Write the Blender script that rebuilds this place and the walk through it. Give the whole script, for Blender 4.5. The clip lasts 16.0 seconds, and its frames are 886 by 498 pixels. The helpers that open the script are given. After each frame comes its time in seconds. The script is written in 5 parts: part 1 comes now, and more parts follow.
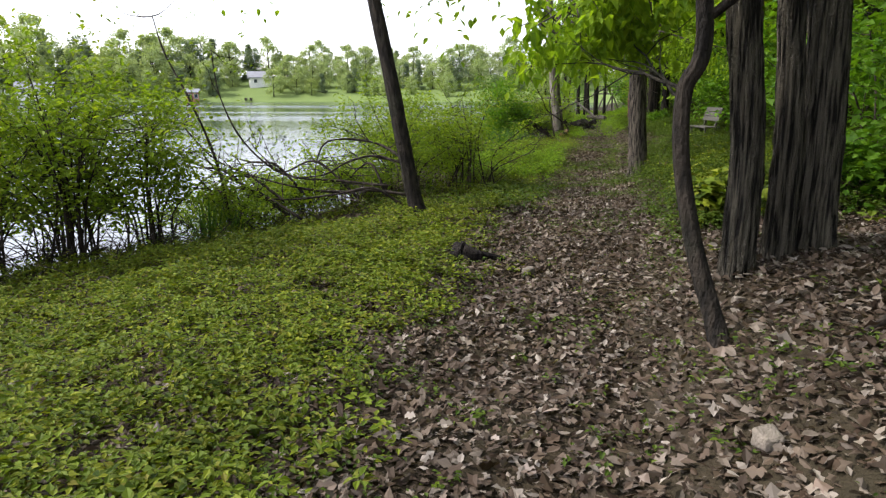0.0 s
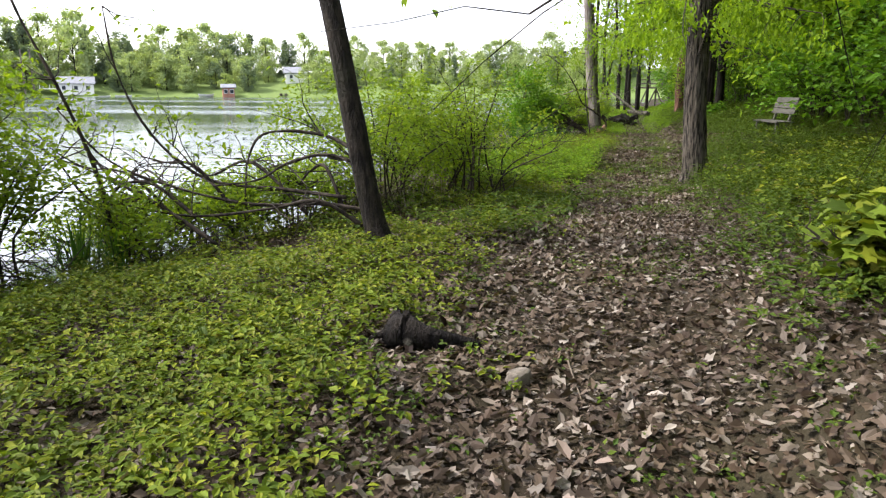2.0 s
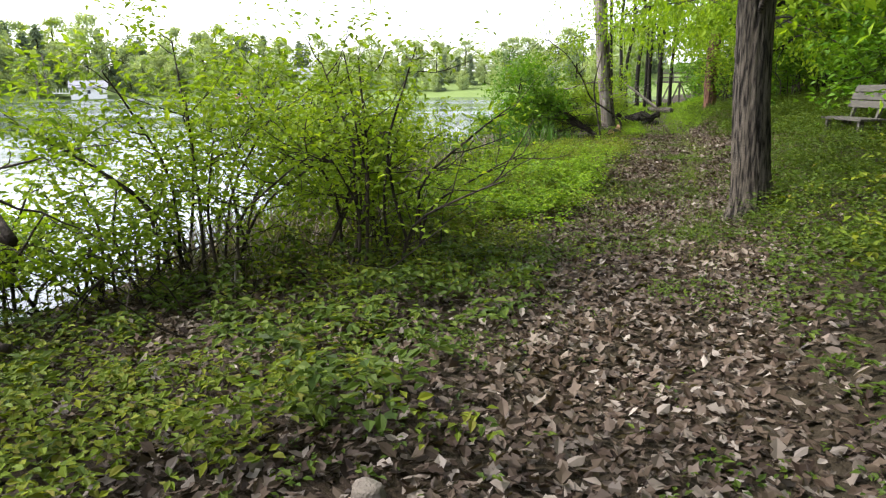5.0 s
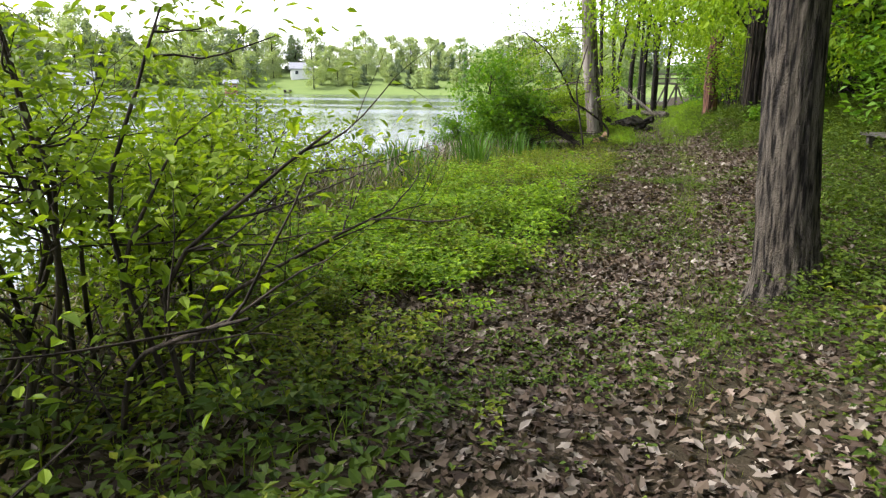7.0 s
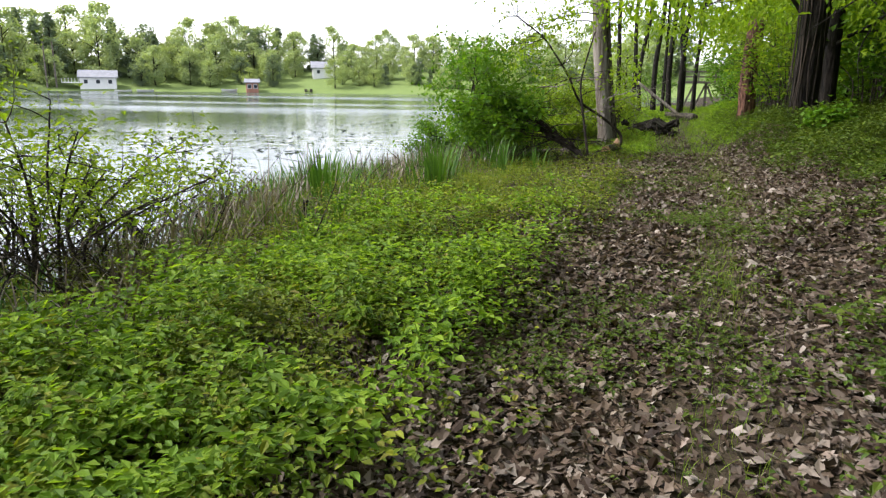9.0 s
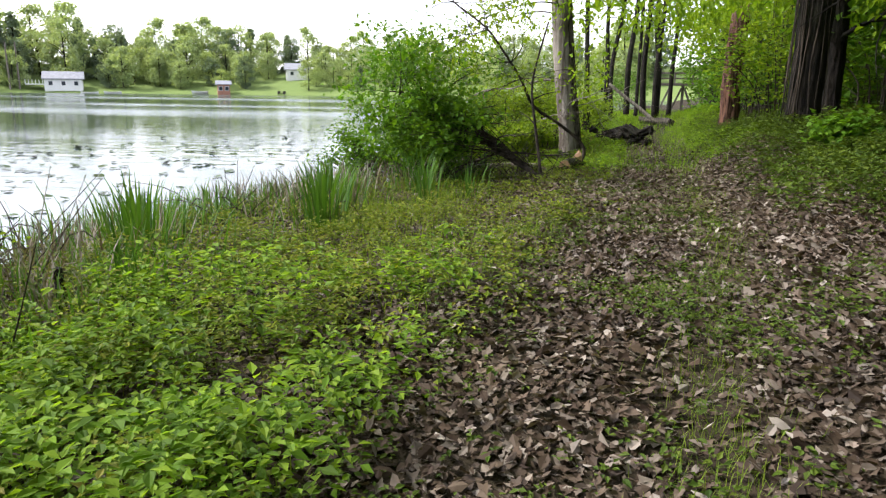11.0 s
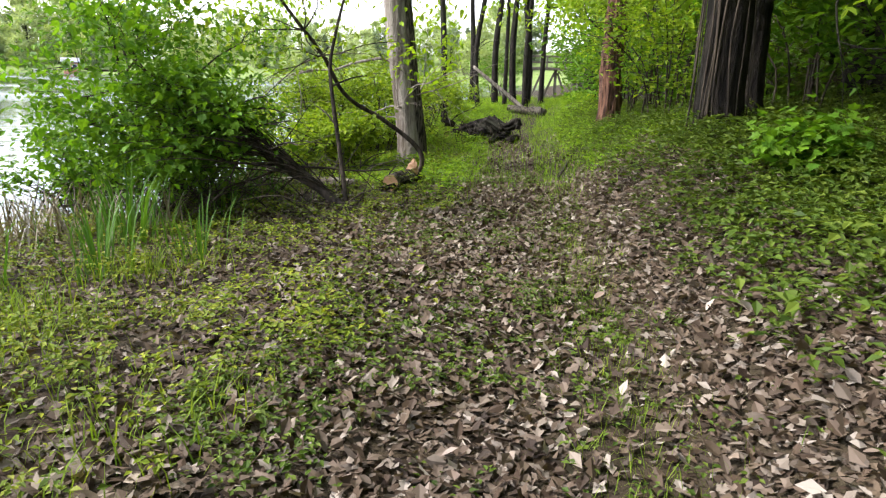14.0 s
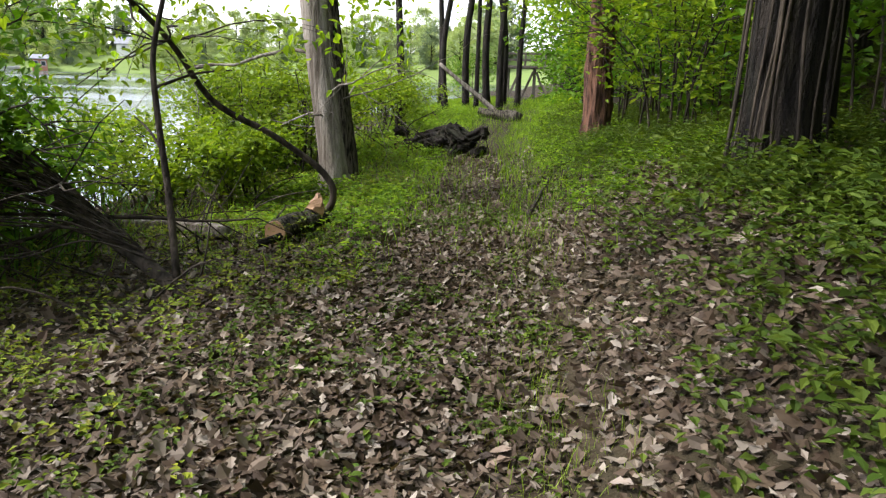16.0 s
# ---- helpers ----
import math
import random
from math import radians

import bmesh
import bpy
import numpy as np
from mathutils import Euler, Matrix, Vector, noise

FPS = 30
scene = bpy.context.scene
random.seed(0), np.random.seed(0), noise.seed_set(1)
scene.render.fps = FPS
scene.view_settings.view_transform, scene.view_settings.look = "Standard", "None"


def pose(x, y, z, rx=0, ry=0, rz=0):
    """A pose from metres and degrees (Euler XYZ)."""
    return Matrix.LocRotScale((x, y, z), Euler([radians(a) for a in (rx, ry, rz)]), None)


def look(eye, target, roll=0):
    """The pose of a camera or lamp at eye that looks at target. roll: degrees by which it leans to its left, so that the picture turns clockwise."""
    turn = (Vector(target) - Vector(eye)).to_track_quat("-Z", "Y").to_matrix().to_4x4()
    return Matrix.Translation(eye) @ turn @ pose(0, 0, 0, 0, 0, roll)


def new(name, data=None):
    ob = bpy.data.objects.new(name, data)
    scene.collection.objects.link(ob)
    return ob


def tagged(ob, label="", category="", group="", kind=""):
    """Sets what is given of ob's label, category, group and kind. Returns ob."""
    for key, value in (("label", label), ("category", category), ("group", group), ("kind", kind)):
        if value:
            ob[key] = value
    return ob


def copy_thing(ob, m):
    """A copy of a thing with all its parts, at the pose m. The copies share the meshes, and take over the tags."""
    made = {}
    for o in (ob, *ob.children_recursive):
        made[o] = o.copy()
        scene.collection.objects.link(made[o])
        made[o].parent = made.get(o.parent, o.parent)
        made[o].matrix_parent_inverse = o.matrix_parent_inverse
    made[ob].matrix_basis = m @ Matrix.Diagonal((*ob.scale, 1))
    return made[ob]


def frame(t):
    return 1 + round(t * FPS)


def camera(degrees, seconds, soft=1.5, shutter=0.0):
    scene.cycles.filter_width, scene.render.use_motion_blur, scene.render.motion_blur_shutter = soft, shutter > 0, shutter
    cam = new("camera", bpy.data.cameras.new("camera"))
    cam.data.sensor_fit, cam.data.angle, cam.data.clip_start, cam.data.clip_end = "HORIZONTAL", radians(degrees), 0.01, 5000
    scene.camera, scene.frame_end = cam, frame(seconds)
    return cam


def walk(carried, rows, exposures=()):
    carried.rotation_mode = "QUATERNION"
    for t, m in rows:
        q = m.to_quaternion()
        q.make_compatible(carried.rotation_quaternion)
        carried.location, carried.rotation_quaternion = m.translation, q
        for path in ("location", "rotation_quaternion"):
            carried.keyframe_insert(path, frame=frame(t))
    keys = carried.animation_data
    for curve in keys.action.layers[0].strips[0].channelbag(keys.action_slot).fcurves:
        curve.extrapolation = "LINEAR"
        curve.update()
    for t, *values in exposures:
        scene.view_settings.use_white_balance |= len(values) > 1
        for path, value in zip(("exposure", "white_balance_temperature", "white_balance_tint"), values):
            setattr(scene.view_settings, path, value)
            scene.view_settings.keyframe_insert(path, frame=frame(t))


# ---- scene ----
cam = camera(66.0, 16.0, 1.3)
PATH = [
    (0, (0.396, 2.35, 1.747), (0.053, 4.27, 1.303), -0.1),
    (0.5, (0.379, 3.074, 1.647), (0.025, 4.992, 1.204), -0.1),
    (1, (0.418, 3.905, 1.584), (0.045, 5.818, 1.137), 0.1),
    (1.5, (0.434, 4.688, 1.529), (0.028, 6.595, 1.084), -0.1),
    (2, (0.453, 5.568, 1.499), (0.008, 7.465, 1.047), 0.1),
    (2.5, (0.462, 6.408, 1.454), (-0.002, 8.3, 1.0), 0.0),
    (3, (0.496, 7.284, 1.39), (0.019, 9.174, 0.944), -0.2),
    (3.2, (0.493, 7.623, 1.333), (0.012, 9.511, 0.884), -0.2),
    (5.3, (0.664, 10.554, 1.357), (0.157, 12.435, 0.905), -0.6),
    (5.5, (0.635, 10.846, 1.379), (0.138, 12.73, 0.927), 0.0),
    (6, (0.705, 11.618, 1.406), (0.208, 13.501, 0.951), -0.0),
    (6.5, (0.763, 12.428, 1.39), (0.269, 14.311, 0.934), 0.2),
    (7, (0.848, 13.138, 1.378), (0.36, 15.023, 0.919), 0.4),
    (7.5, (0.925, 13.945, 1.371), (0.426, 15.826, 0.911), 0.3),
    (8, (0.992, 14.747, 1.334), (0.481, 16.626, 0.876), 0.5),
    (8.5, (1.047, 15.626, 1.296), (0.491, 17.492, 0.837), 0.3),
    (8.7, (1.061, 15.991, 1.311), (0.503, 17.856, 0.851), 0.5),
    (10.8, (1.192, 18.959, 1.335), (0.638, 20.826, 0.879), 0.6),
    (11, (1.232, 19.248, 1.326), (0.731, 21.13, 0.873), 0.6),
    (11.5, (1.275, 19.775, 1.332), (1.078, 21.715, 0.887), 1.0),
    (12, (1.245, 20.471, 1.356), (1.061, 22.411, 0.906), 1.1),
    (12.5, (1.31, 21.209, 1.352), (1.129, 23.149, 0.902), 1.2),
    (13, (1.374, 21.902, 1.345), (1.2, 23.84, 0.881), 1.3),
    (13.5, (1.47, 22.575, 1.36), (1.302, 24.508, 0.873), 1.4),
    (14, (1.55, 23.213, 1.339), (1.382, 25.143, 0.845), 1.4),
    (14.5, (1.674, 23.819, 1.329), (1.513, 25.749, 0.83), 1.5),
    (15, (1.781, 24.539, 1.313), (1.649, 26.471, 0.815), 1.6),
    (15.5, (1.847, 25.277, 1.322), (1.729, 27.211, 0.826), 1.7),
    (16, (1.864, 26.011, 1.332), (1.746, 27.945, 0.837), 1.7),
]
walk(cam, [(t, look(eye, target, roll)) for t, eye, target, roll in PATH], [(0.0, 1.5, 6250, 17), (1.5, 1.85, 6250, 17), (3.0, 1.95, 6250, 17), (5.5, 2.03, 6250, 17), (6.5, 2.02, 6250, 17), (7.5, 1.87, 6250, 17), (8.5, 1.75, 6250, 17), (11.0, 1.8, 6250, 17), (11.6, 1.85, 6250, 17), (12.5, 2.24, 6250, 16), (14.0, 2.28, 6250, 17), (15.0, 2.06, 6250, 17), (16.0, 1.96, 6250, 16)])

# ---------------------------------------------------------------- light
world = bpy.data.worlds.new("overcast_sky")
scene.world = world
world.use_nodes = True
wn = world.node_tree
sky = wn.nodes.new("ShaderNodeTexSky")
sky.sky_type = "NISHITA"
sky.sun_disc = False
sky.sun_elevation = radians(47)
sky.sun_rotation = radians(-98.3)
sky.air_density, sky.dust_density, sky.ozone_density = 1.0, 1.5, 1.0
haze = wn.nodes.new("ShaderNodeHueSaturation")  # thin cloud takes the blue out of the sky
haze.inputs["Saturation"].default_value = 0.3
wn.links.new(sky.outputs[0], haze.inputs["Color"])
wn.links.new(haze.outputs[0], wn.nodes["Background"].inputs[0])
wn.nodes["Background"].inputs[1].default_value = 0.15
sun_data = bpy.data.lights.new("sun", "SUN")
sun_data.energy, sun_data.angle, sun_data.color = 2.0, radians(10), (1.0, 0.95, 0.84)
sun = new("sun", sun_data)
sun.matrix_world = look((-31, -4.5, 34), (0, 0, 0))

# ---------------------------------------------------------------- materials


def mat_new(name):
    m = bpy.data.materials.new(name)
    m.use_nodes = True
    return m, m.node_tree.nodes, m.node_tree.links, m.node_tree.nodes["Principled BSDF"]


def ramp(nodes, stops):
    r = nodes.new("ShaderNodeValToRGB")
    e = r.color_ramp.elements
    while len(e) < len(stops):
        e.new(0.5)
    for i, c in enumerate(stops):
        e[i].position = i / (len(stops) - 1)
        e[i].color = (*c, 1)
    return r


def noise_tex(nodes, links, scale, detail=4, stretch=(1, 1, 1)):
    co = nodes.new("ShaderNodeTexCoord")
    mp = nodes.new("ShaderNodeMapping")
    mp.inputs["Scale"].default_value = stretch
    n = nodes.new("ShaderNodeTexNoise")
    n.inputs["Scale"].default_value, n.inputs["Detail"].default_value = scale, detail
    links.new(co.outputs["Object"], mp.inputs[0])
    links.new(mp.outputs[0], n.inputs["Vector"])
    return n


def bump(nodes, links, bsdf, height, strength, distance=0.02):
    b = nodes.new("ShaderNodeBump")
    b.inputs["Strength"].default_value, b.inputs["Distance"].default_value = strength, distance
    links.new(height, b.inputs["Height"])
    links.new(b.outputs[0], bsdf.inputs["Normal"])


def mixed(nodes, links, a, b, factor, kind="MIX"):
    m = nodes.new("ShaderNodeMix")
    m.data_type, m.blend_type = "RGBA", kind
    for sock, v in ((m.inputs[6], a), (m.inputs[7], b), (m.inputs[0], factor)):
        if isinstance(v, (int, float)):
            sock.default_value = v
        elif isinstance(v, tuple):
            sock.default_value = (*v, 1)
        else:
            links.new(v, sock)
    return m.outputs[2]


def leaf_mat(name, stops, through_light=0.35, rough=0.5, patch=0.6, patch_scale=0.9):
    """Leaves: a colour of its own for each leaf, drifting in patches, part of the light passing through."""
    m, n, l, b = mat_new(name)
    geo = n.new("ShaderNodeNewGeometry")
    cr = ramp(n, stops)
    l.new(geo.outputs["Random Per Island"], cr.inputs[0])
    nt = noise_tex(n, l, patch_scale, 3)
    pr = ramp(n, [(1 - patch, 1 - patch, 1 - patch), (1, 1, 1), (1 + patch * 0.35, 1 + patch * 0.25, 0.9)])
    l.new(nt.outputs[0], pr.inputs[0])
    col = mixed(n, l, cr.outputs[0], pr.outputs[0], 1.0, "MULTIPLY")
    l.new(col, b.inputs["Base Color"])
    b.inputs["Roughness"].default_value = rough + 0.1
    b.inputs["Specular IOR Level"].default_value = 0.1
    if through_light:
        t = n.new("ShaderNodeBsdfTranslucent")
        l.new(mixed(n, l, col, (1.5, 1.5, 0.45), 1.0, "MULTIPLY"), t.inputs[0])
        mx = n.new("ShaderNodeMixShader")
        mx.inputs[0].default_value = through_light
        l.new(b.outputs[0], mx.inputs[1])
        l.new(t.outputs[0], mx.inputs[2])
        l.new(mx.outputs[0], n["Material Output"].inputs[0])
    return m


def bark_mat(name, dark, light, scale=9, moss=None, strength=0.9, stretch=0.16):
    m, n, l, b = mat_new(name)
    a = noise_tex(n, l, scale, 6, (1, 1, stretch))
    c = noise_tex(n, l, scale * 3.5, 5, (1, 1, 0.35))
    big = noise_tex(n, l, 1.3, 3)
    cr = ramp(n, [dark, tuple((x + y) / 2 for x, y in zip(dark, light)), light])
    l.new(a.outputs[0], cr.inputs[0])
    cr.color_ramp.elements[0].position, cr.color_ramp.elements[1].position, cr.color_ramp.elements[2].position = 0.4, 0.5, 0.62
    col = mixed(n, l, cr.outputs[0], (0.75, 0.72, 0.7), c.outputs[0], "MULTIPLY")
    if moss:
        mr = ramp(n, [(0, 0, 0), (1, 1, 1)])
        mr.color_ramp.elements[0].position, mr.color_ramp.elements[1].position = 0.5, 0.72
        l.new(big.outputs[0], mr.inputs[0])
        col = mixed(n, l, col, moss, mr.outputs[0])
    l.new(col, b.inputs["Base Color"])
    b.inputs["Roughness"].default_value = 0.9
    b.inputs["Specular IOR Level"].default_value = 0.2
    add = n.new("ShaderNodeMath")
    add.operation = "ADD"
    l.new(a.outputs[0], add.inputs[0])
    l.new(c.outputs[0], add.inputs[1])
    bump(n, l, b, add.outputs[0], strength, 0.05)
    return m


def plain_mat(name, c1, c2, scale=4, rough=0.7, strength=0.2, stretch=(1, 1, 1)):
    m, n, l, b = mat_new(name)
    a = noise_tex(n, l, scale, 5, stretch)
    f = noise_tex(n, l, scale * 7, 4, stretch)
    cr = ramp(n, [c1, c2])
    cr.color_ramp.elements[0].position, cr.color_ramp.elements[1].position = 0.3, 0.7
    l.new(a.outputs[0], cr.inputs[0])
    l.new(mixed(n, l, cr.outputs[0], (0.7, 0.7, 0.7), f.outputs[0], "MULTIPLY"), b.inputs["Base Color"])
    b.inputs["Roughness"].default_value = rough
    bump(n, l, b, f.outputs[0], strength, 0.01)
    return m


M = {}
M["litter"] = leaf_mat("dry_leaf", [(0.014, 0.009, 0.006), (0.065, 0.045, 0.031), (0.12, 0.093, 0.07), (0.022, 0.014, 0.009), (0.19, 0.16, 0.128), (0.042, 0.028, 0.018), (0.09, 0.067, 0.046), (0.026, 0.017, 0.011), (0.27, 0.238, 0.2)], 0.08, 0.5, 0.45, 0.7)
M["herb"] = leaf_mat("herb_leaf", [(0.055, 0.085, 0.008), (0.115, 0.16, 0.011), (0.075, 0.115, 0.009), (0.18, 0.205, 0.015), (0.032, 0.056, 0.007), (0.095, 0.14, 0.01), (0.135, 0.125, 0.02)], 0.25, 0.5, 0.65)
M["herb_dark"] = leaf_mat("bank_herb_leaf", [(0.034, 0.064, 0.01), (0.062, 0.1, 0.013), (0.047, 0.08, 0.01), (0.09, 0.125, 0.016), (0.024, 0.046, 0.008)], 0.3, 0.45, 0.6)
M["lush"] = leaf_mat("lush_herb_leaf", [(0.08, 0.16, 0.014), (0.14, 0.24, 0.018), (0.19, 0.29, 0.023), (0.05, 0.1, 0.01), (0.11, 0.2, 0.016)], 0.45, 0.45, 0.65)
M["shrub"] = leaf_mat("shrub_leaf", [(0.075, 0.13, 0.01), (0.12, 0.19, 0.013), (0.165, 0.24, 0.018), (0.09, 0.155, 0.011), (0.22, 0.29, 0.022)], 0.42, 0.45, 0.45)
M["tree"] = leaf_mat("tree_leaf", [(0.09, 0.165, 0.011), (0.14, 0.23, 0.013), (0.2, 0.3, 0.016), (0.115, 0.2, 0.013)], 0.48, 0.45, 0.45)
M["maple"] = leaf_mat("maple_leaf", [(0.0401, 0.101, 0.00804), (0.0669, 0.153, 0.01), (0.101, 0.194, 0.0133), (0.0568, 0.128, 0.00935)], 0.4, 0.42, 0.4)
M["grass"] = leaf_mat("grass_blade", [(0.07, 0.125, 0.012), (0.115, 0.175, 0.016), (0.155, 0.205, 0.026), (0.08, 0.145, 0.013)], 0.35, 0.5, 0.4)
M["reed"] = leaf_mat("reed_blade", [(0.0313, 0.0818, 0.0126), (0.0564, 0.126, 0.0187), (0.0751, 0.138, 0.0251)], 0.3, 0.4, 0.3)
M["dead_reed"] = leaf_mat("dead_stalk", [(0.138, 0.117, 0.0897), (0.221, 0.193, 0.152), (0.0966, 0.0759, 0.0586), (0.29, 0.269, 0.235)], 0.1, 0.7, 0.3)
M["pad"] = leaf_mat("lily_pad", [(0.02, 0.04, 0.012), (0.05, 0.08, 0.02), (0.035, 0.04, 0.015)], 0, 0.35, 0.2)
# far greens are paled and greyed: distance haze put into the base colours
M["far"] = leaf_mat("hazed_far_foliage", [(0.23, 0.3, 0.16), (0.28, 0.35, 0.18), (0.33, 0.39, 0.21), (0.25, 0.32, 0.17)], 0.35, 0.8, 0.35, 0.15)
M["far_dark"] = leaf_mat("hazed_far_conifer", [(0.13, 0.18, 0.12), (0.16, 0.21, 0.14), (0.15, 0.19, 0.125)], 0.3, 0.8, 0.3, 0.15)
M["far_light"] = leaf_mat("hazed_far_spring_foliage", [(0.25, 0.31, 0.14), (0.29, 0.36, 0.16), (0.27, 0.33, 0.15)], 0.35, 0.8, 0.3, 0.15)
M["bark_grey"] = bark_mat("grey_bark", (0.008, 0.0068, 0.005), (0.14, 0.126, 0.094), 34, None, 1.0, 0.07)
M["bark_oak"] = bark_mat("furrowed_bark", (0.012, 0.0098, 0.0075), (0.15, 0.13, 0.1), 40, None, 1.0, 0.11)
M["bark_dark"] = bark_mat("dark_bark", (0.0052, 0.0039, 0.00325), (0.0276, 0.0228, 0.0179), 24, (0.0162, 0.0195, 0.00816))
M["bark_smooth"] = bark_mat("smooth_bark", (0.009, 0.0075, 0.0055), (0.032, 0.026, 0.019), 20, (0.02, 0.022, 0.012), 0.7, 0.3)
M["bark_pale"] = bark_mat("weathered_wood", (0.0894, 0.0748, 0.0597), (0.251, 0.228, 0.197), 14, (0.0717, 0.0568, 0.0419), 0.6, 0.08)
M["bark_red"] = bark_mat("rotten_red_wood", (0.035, 0.018, 0.012), (0.2, 0.105, 0.07), 20, (0.09, 0.06, 0.04))
M["twig"] = bark_mat("twig_bark", (0.018, 0.0144, 0.0108), (0.06, 0.048, 0.036), 14, None, 0.4)
M["cut"] = plain_mat("fresh_cut_wood", (0.22, 0.12, 0.06), (0.4, 0.24, 0.12), 9, 0.7)
M["stone"] = plain_mat("field_stone", (0.12, 0.1, 0.075), (0.21, 0.18, 0.14), 14, 0.85, 0.8)
# weathered plank, its colour lowered to carry the forest shade on the bench
M["plank"] = plain_mat("weathered_plank_shaded", (0.033, 0.031, 0.022), (0.066, 0.06, 0.044), 5, 0.85, 0.5, (0.65, 5.2, 5.2))
M["dark_timber"] = plain_mat("dark_timber", (0.07, 0.06, 0.05), (0.15, 0.13, 0.11), 5, 0.85, 0.4, (4, 4, 1))
M["white_wall"] = plain_mat("white_siding", (0.74, 0.74, 0.72), (0.82, 0.82, 0.8), 0.7, 0.6, 0.1)
M["roof"] = plain_mat("grey_shingle", (0.2, 0.21, 0.23), (0.3, 0.31, 0.33), 1.5, 0.8, 0.3)
M["brick"] = plain_mat("red_siding", (0.3, 0.13, 0.08), (0.4, 0.2, 0.13), 1, 0.8, 0.2)
M["pane"] = plain_mat("window_glass", (0.03, 0.04, 0.05), (0.05, 0.06, 0.07), 1, 0.08, 0.0)
M["lawn"] = plain_mat("lawn", (0.14, 0.22, 0.04), (0.2, 0.28, 0.06), 0.2, 0.9, 0.3)

sm, sn, sl, sb = mat_new("single_dry_leaf")
so = sn.new("ShaderNodeObjectInfo")
sr = ramp(sn, [(0.1, 0.07, 0.05), (0.19, 0.15, 0.115), (0.14, 0.095, 0.065), (0.22, 0.185, 0.15)])
sl.new(so.outputs["Random"], sr.inputs[0])
sl.new(mixed(sn, sl, sr.outputs[0], (0.75, 0.72, 0.7), noise_tex(sn, sl, 40, 3).outputs[0], "MULTIPLY"), sb.inputs["Base Color"])
sb.inputs["Roughness"].default_value = 0.6
M["litter_single"] = sm

# soil under the leaves, lawn on the far bank
gm, gn, gl, gb = mat_new("forest_soil")
g1, g2, g3 = noise_tex(gn, gl, 0.7, 4), noise_tex(gn, gl, 14, 6), noise_tex(gn, gl, 60, 3)
gr = ramp(gn, [(0.012, 0.008, 0.006), (0.03, 0.02, 0.014), (0.06, 0.042, 0.03)])
gl.new(g2.outputs[0], gr.inputs[0])
gcol = mixed(gn, gl, gr.outputs[0], mixed(gn, gl, gr.outputs[0], (0.03, 0.035, 0.015), 0.5), g1.outputs[0])
gco = gn.new("ShaderNodeTexCoord")
gsep = gn.new("ShaderNodeSeparateXYZ")
gl.new(gco.outputs["Object"], gsep.inputs[0])
gfar = gn.new("ShaderNodeMapRange")
gfar.inputs[1].default_value, gfar.inputs[2].default_value = 90, 120
gl.new(gsep.outputs[1], gfar.inputs[0])
gcol = mixed(gn, gl, gcol, mixed(gn, gl, (0.1, 0.15, 0.045), (0.15, 0.2, 0.06), g1.outputs[0]), gfar.outputs[0])
gl.new(gcol, gb.inputs["Base Color"])
gb.inputs["Roughness"].default_value = 0.95
gb.inputs["Specular IOR Level"].default_value = 0.1
bump(gn, gl, gb, g3.outputs[0], 0.8, 0.02)
M["soil"] = gm

wm, wnn, wl, wb = mat_new("lake_water")
wb.inputs["Base Color"].default_value = (0.03, 0.05, 0.04, 1)
wb.inputs["Roughness"].default_value = 0.1
wb.inputs["IOR"].default_value = 1.42
wb.inputs["Specular IOR Level"].default_value = 1.0
w1, w2 = noise_tex(wnn, wl, 2.2, 3, (0.35, 1, 1)), noise_tex(wnn, wl, 0.05, 2, (0.3, 1, 1))
wmul = wnn.new("ShaderNodeMath")
wmul.operation = "MULTIPLY"
wl.new(w1.outputs[0], wmul.inputs[0])
wl.new(w2.outputs[0], wmul.inputs[1])
bump(wnn, wl, wb, wmul.outputs[0], 0.35, 0.12)
wr = wnn.new("ShaderNodeMapRange")
wr.inputs[1].default_value, wr.inputs[2].default_value, wr.inputs[3].default_value, wr.inputs[4].default_value = 0.4, 0.6, 0.04, 0.2
wl.new(noise_tex(wnn, wl, 0.06, 3, (0.12, 1, 1)).outputs[0], wr.inputs[0])
wl.new(wr.outputs[0], wb.inputs["Roughness"])
M["water"] = wm

# ---------------------------------------------------------------- geometry helpers
rng = np.random.default_rng(11)
rnd = random.Random(5)


class Geo:
    def __init__(self):
        self.v, self.f, self.n = [], [], 0

    def add(self, verts, *faces):
        verts = np.asarray(verts, float).reshape(-1, 3)
        for f in faces:
            f = np.asarray(f, int)
            if f.size:
                self.f.append(f + self.n)
        self.v.append(verts)
        self.n += len(verts)

    def mesh(self, name, mat, smooth=False, at=(0, 0, 0)):
        me = bpy.data.meshes.new(name)
        v = np.concatenate(self.v) - np.asarray(at, float)
        me.vertices.add(len(v))
        me.vertices.foreach_set("co", v.ravel())
        loops = np.concatenate([f.ravel() for f in self.f])
        sizes = np.concatenate([np.full(len(f), f.shape[1]) for f in self.f])
        me.loops.add(len(loops))
        me.loops.foreach_set("vertex_index", loops.astype(np.int32))
        me.polygons.add(len(sizes))
        me.polygons.foreach_set("loop_start", np.concatenate([[0], np.cumsum(sizes)[:-1]]).astype(np.int32))
        me.polygons.foreach_set("use_smooth", np.full(len(sizes), smooth))
        me.update(calc_edges=True)
        me.materials.append(M[mat])
        return me


def part(name, geo, mat, parent, label="", smooth=False, at=(0, 0, 0)):
    """One mesh under a thing; at: the point of the geometry that becomes the origin."""
    ob = new(name, geo.mesh(name, mat, smooth, at))
    ob.parent = parent
    return tagged(ob, label)


def thing(name, at, label, category, group="", kind=""):
    ob = new(name)
    ob.location = at
    return tagged(ob, label, category, group, kind)


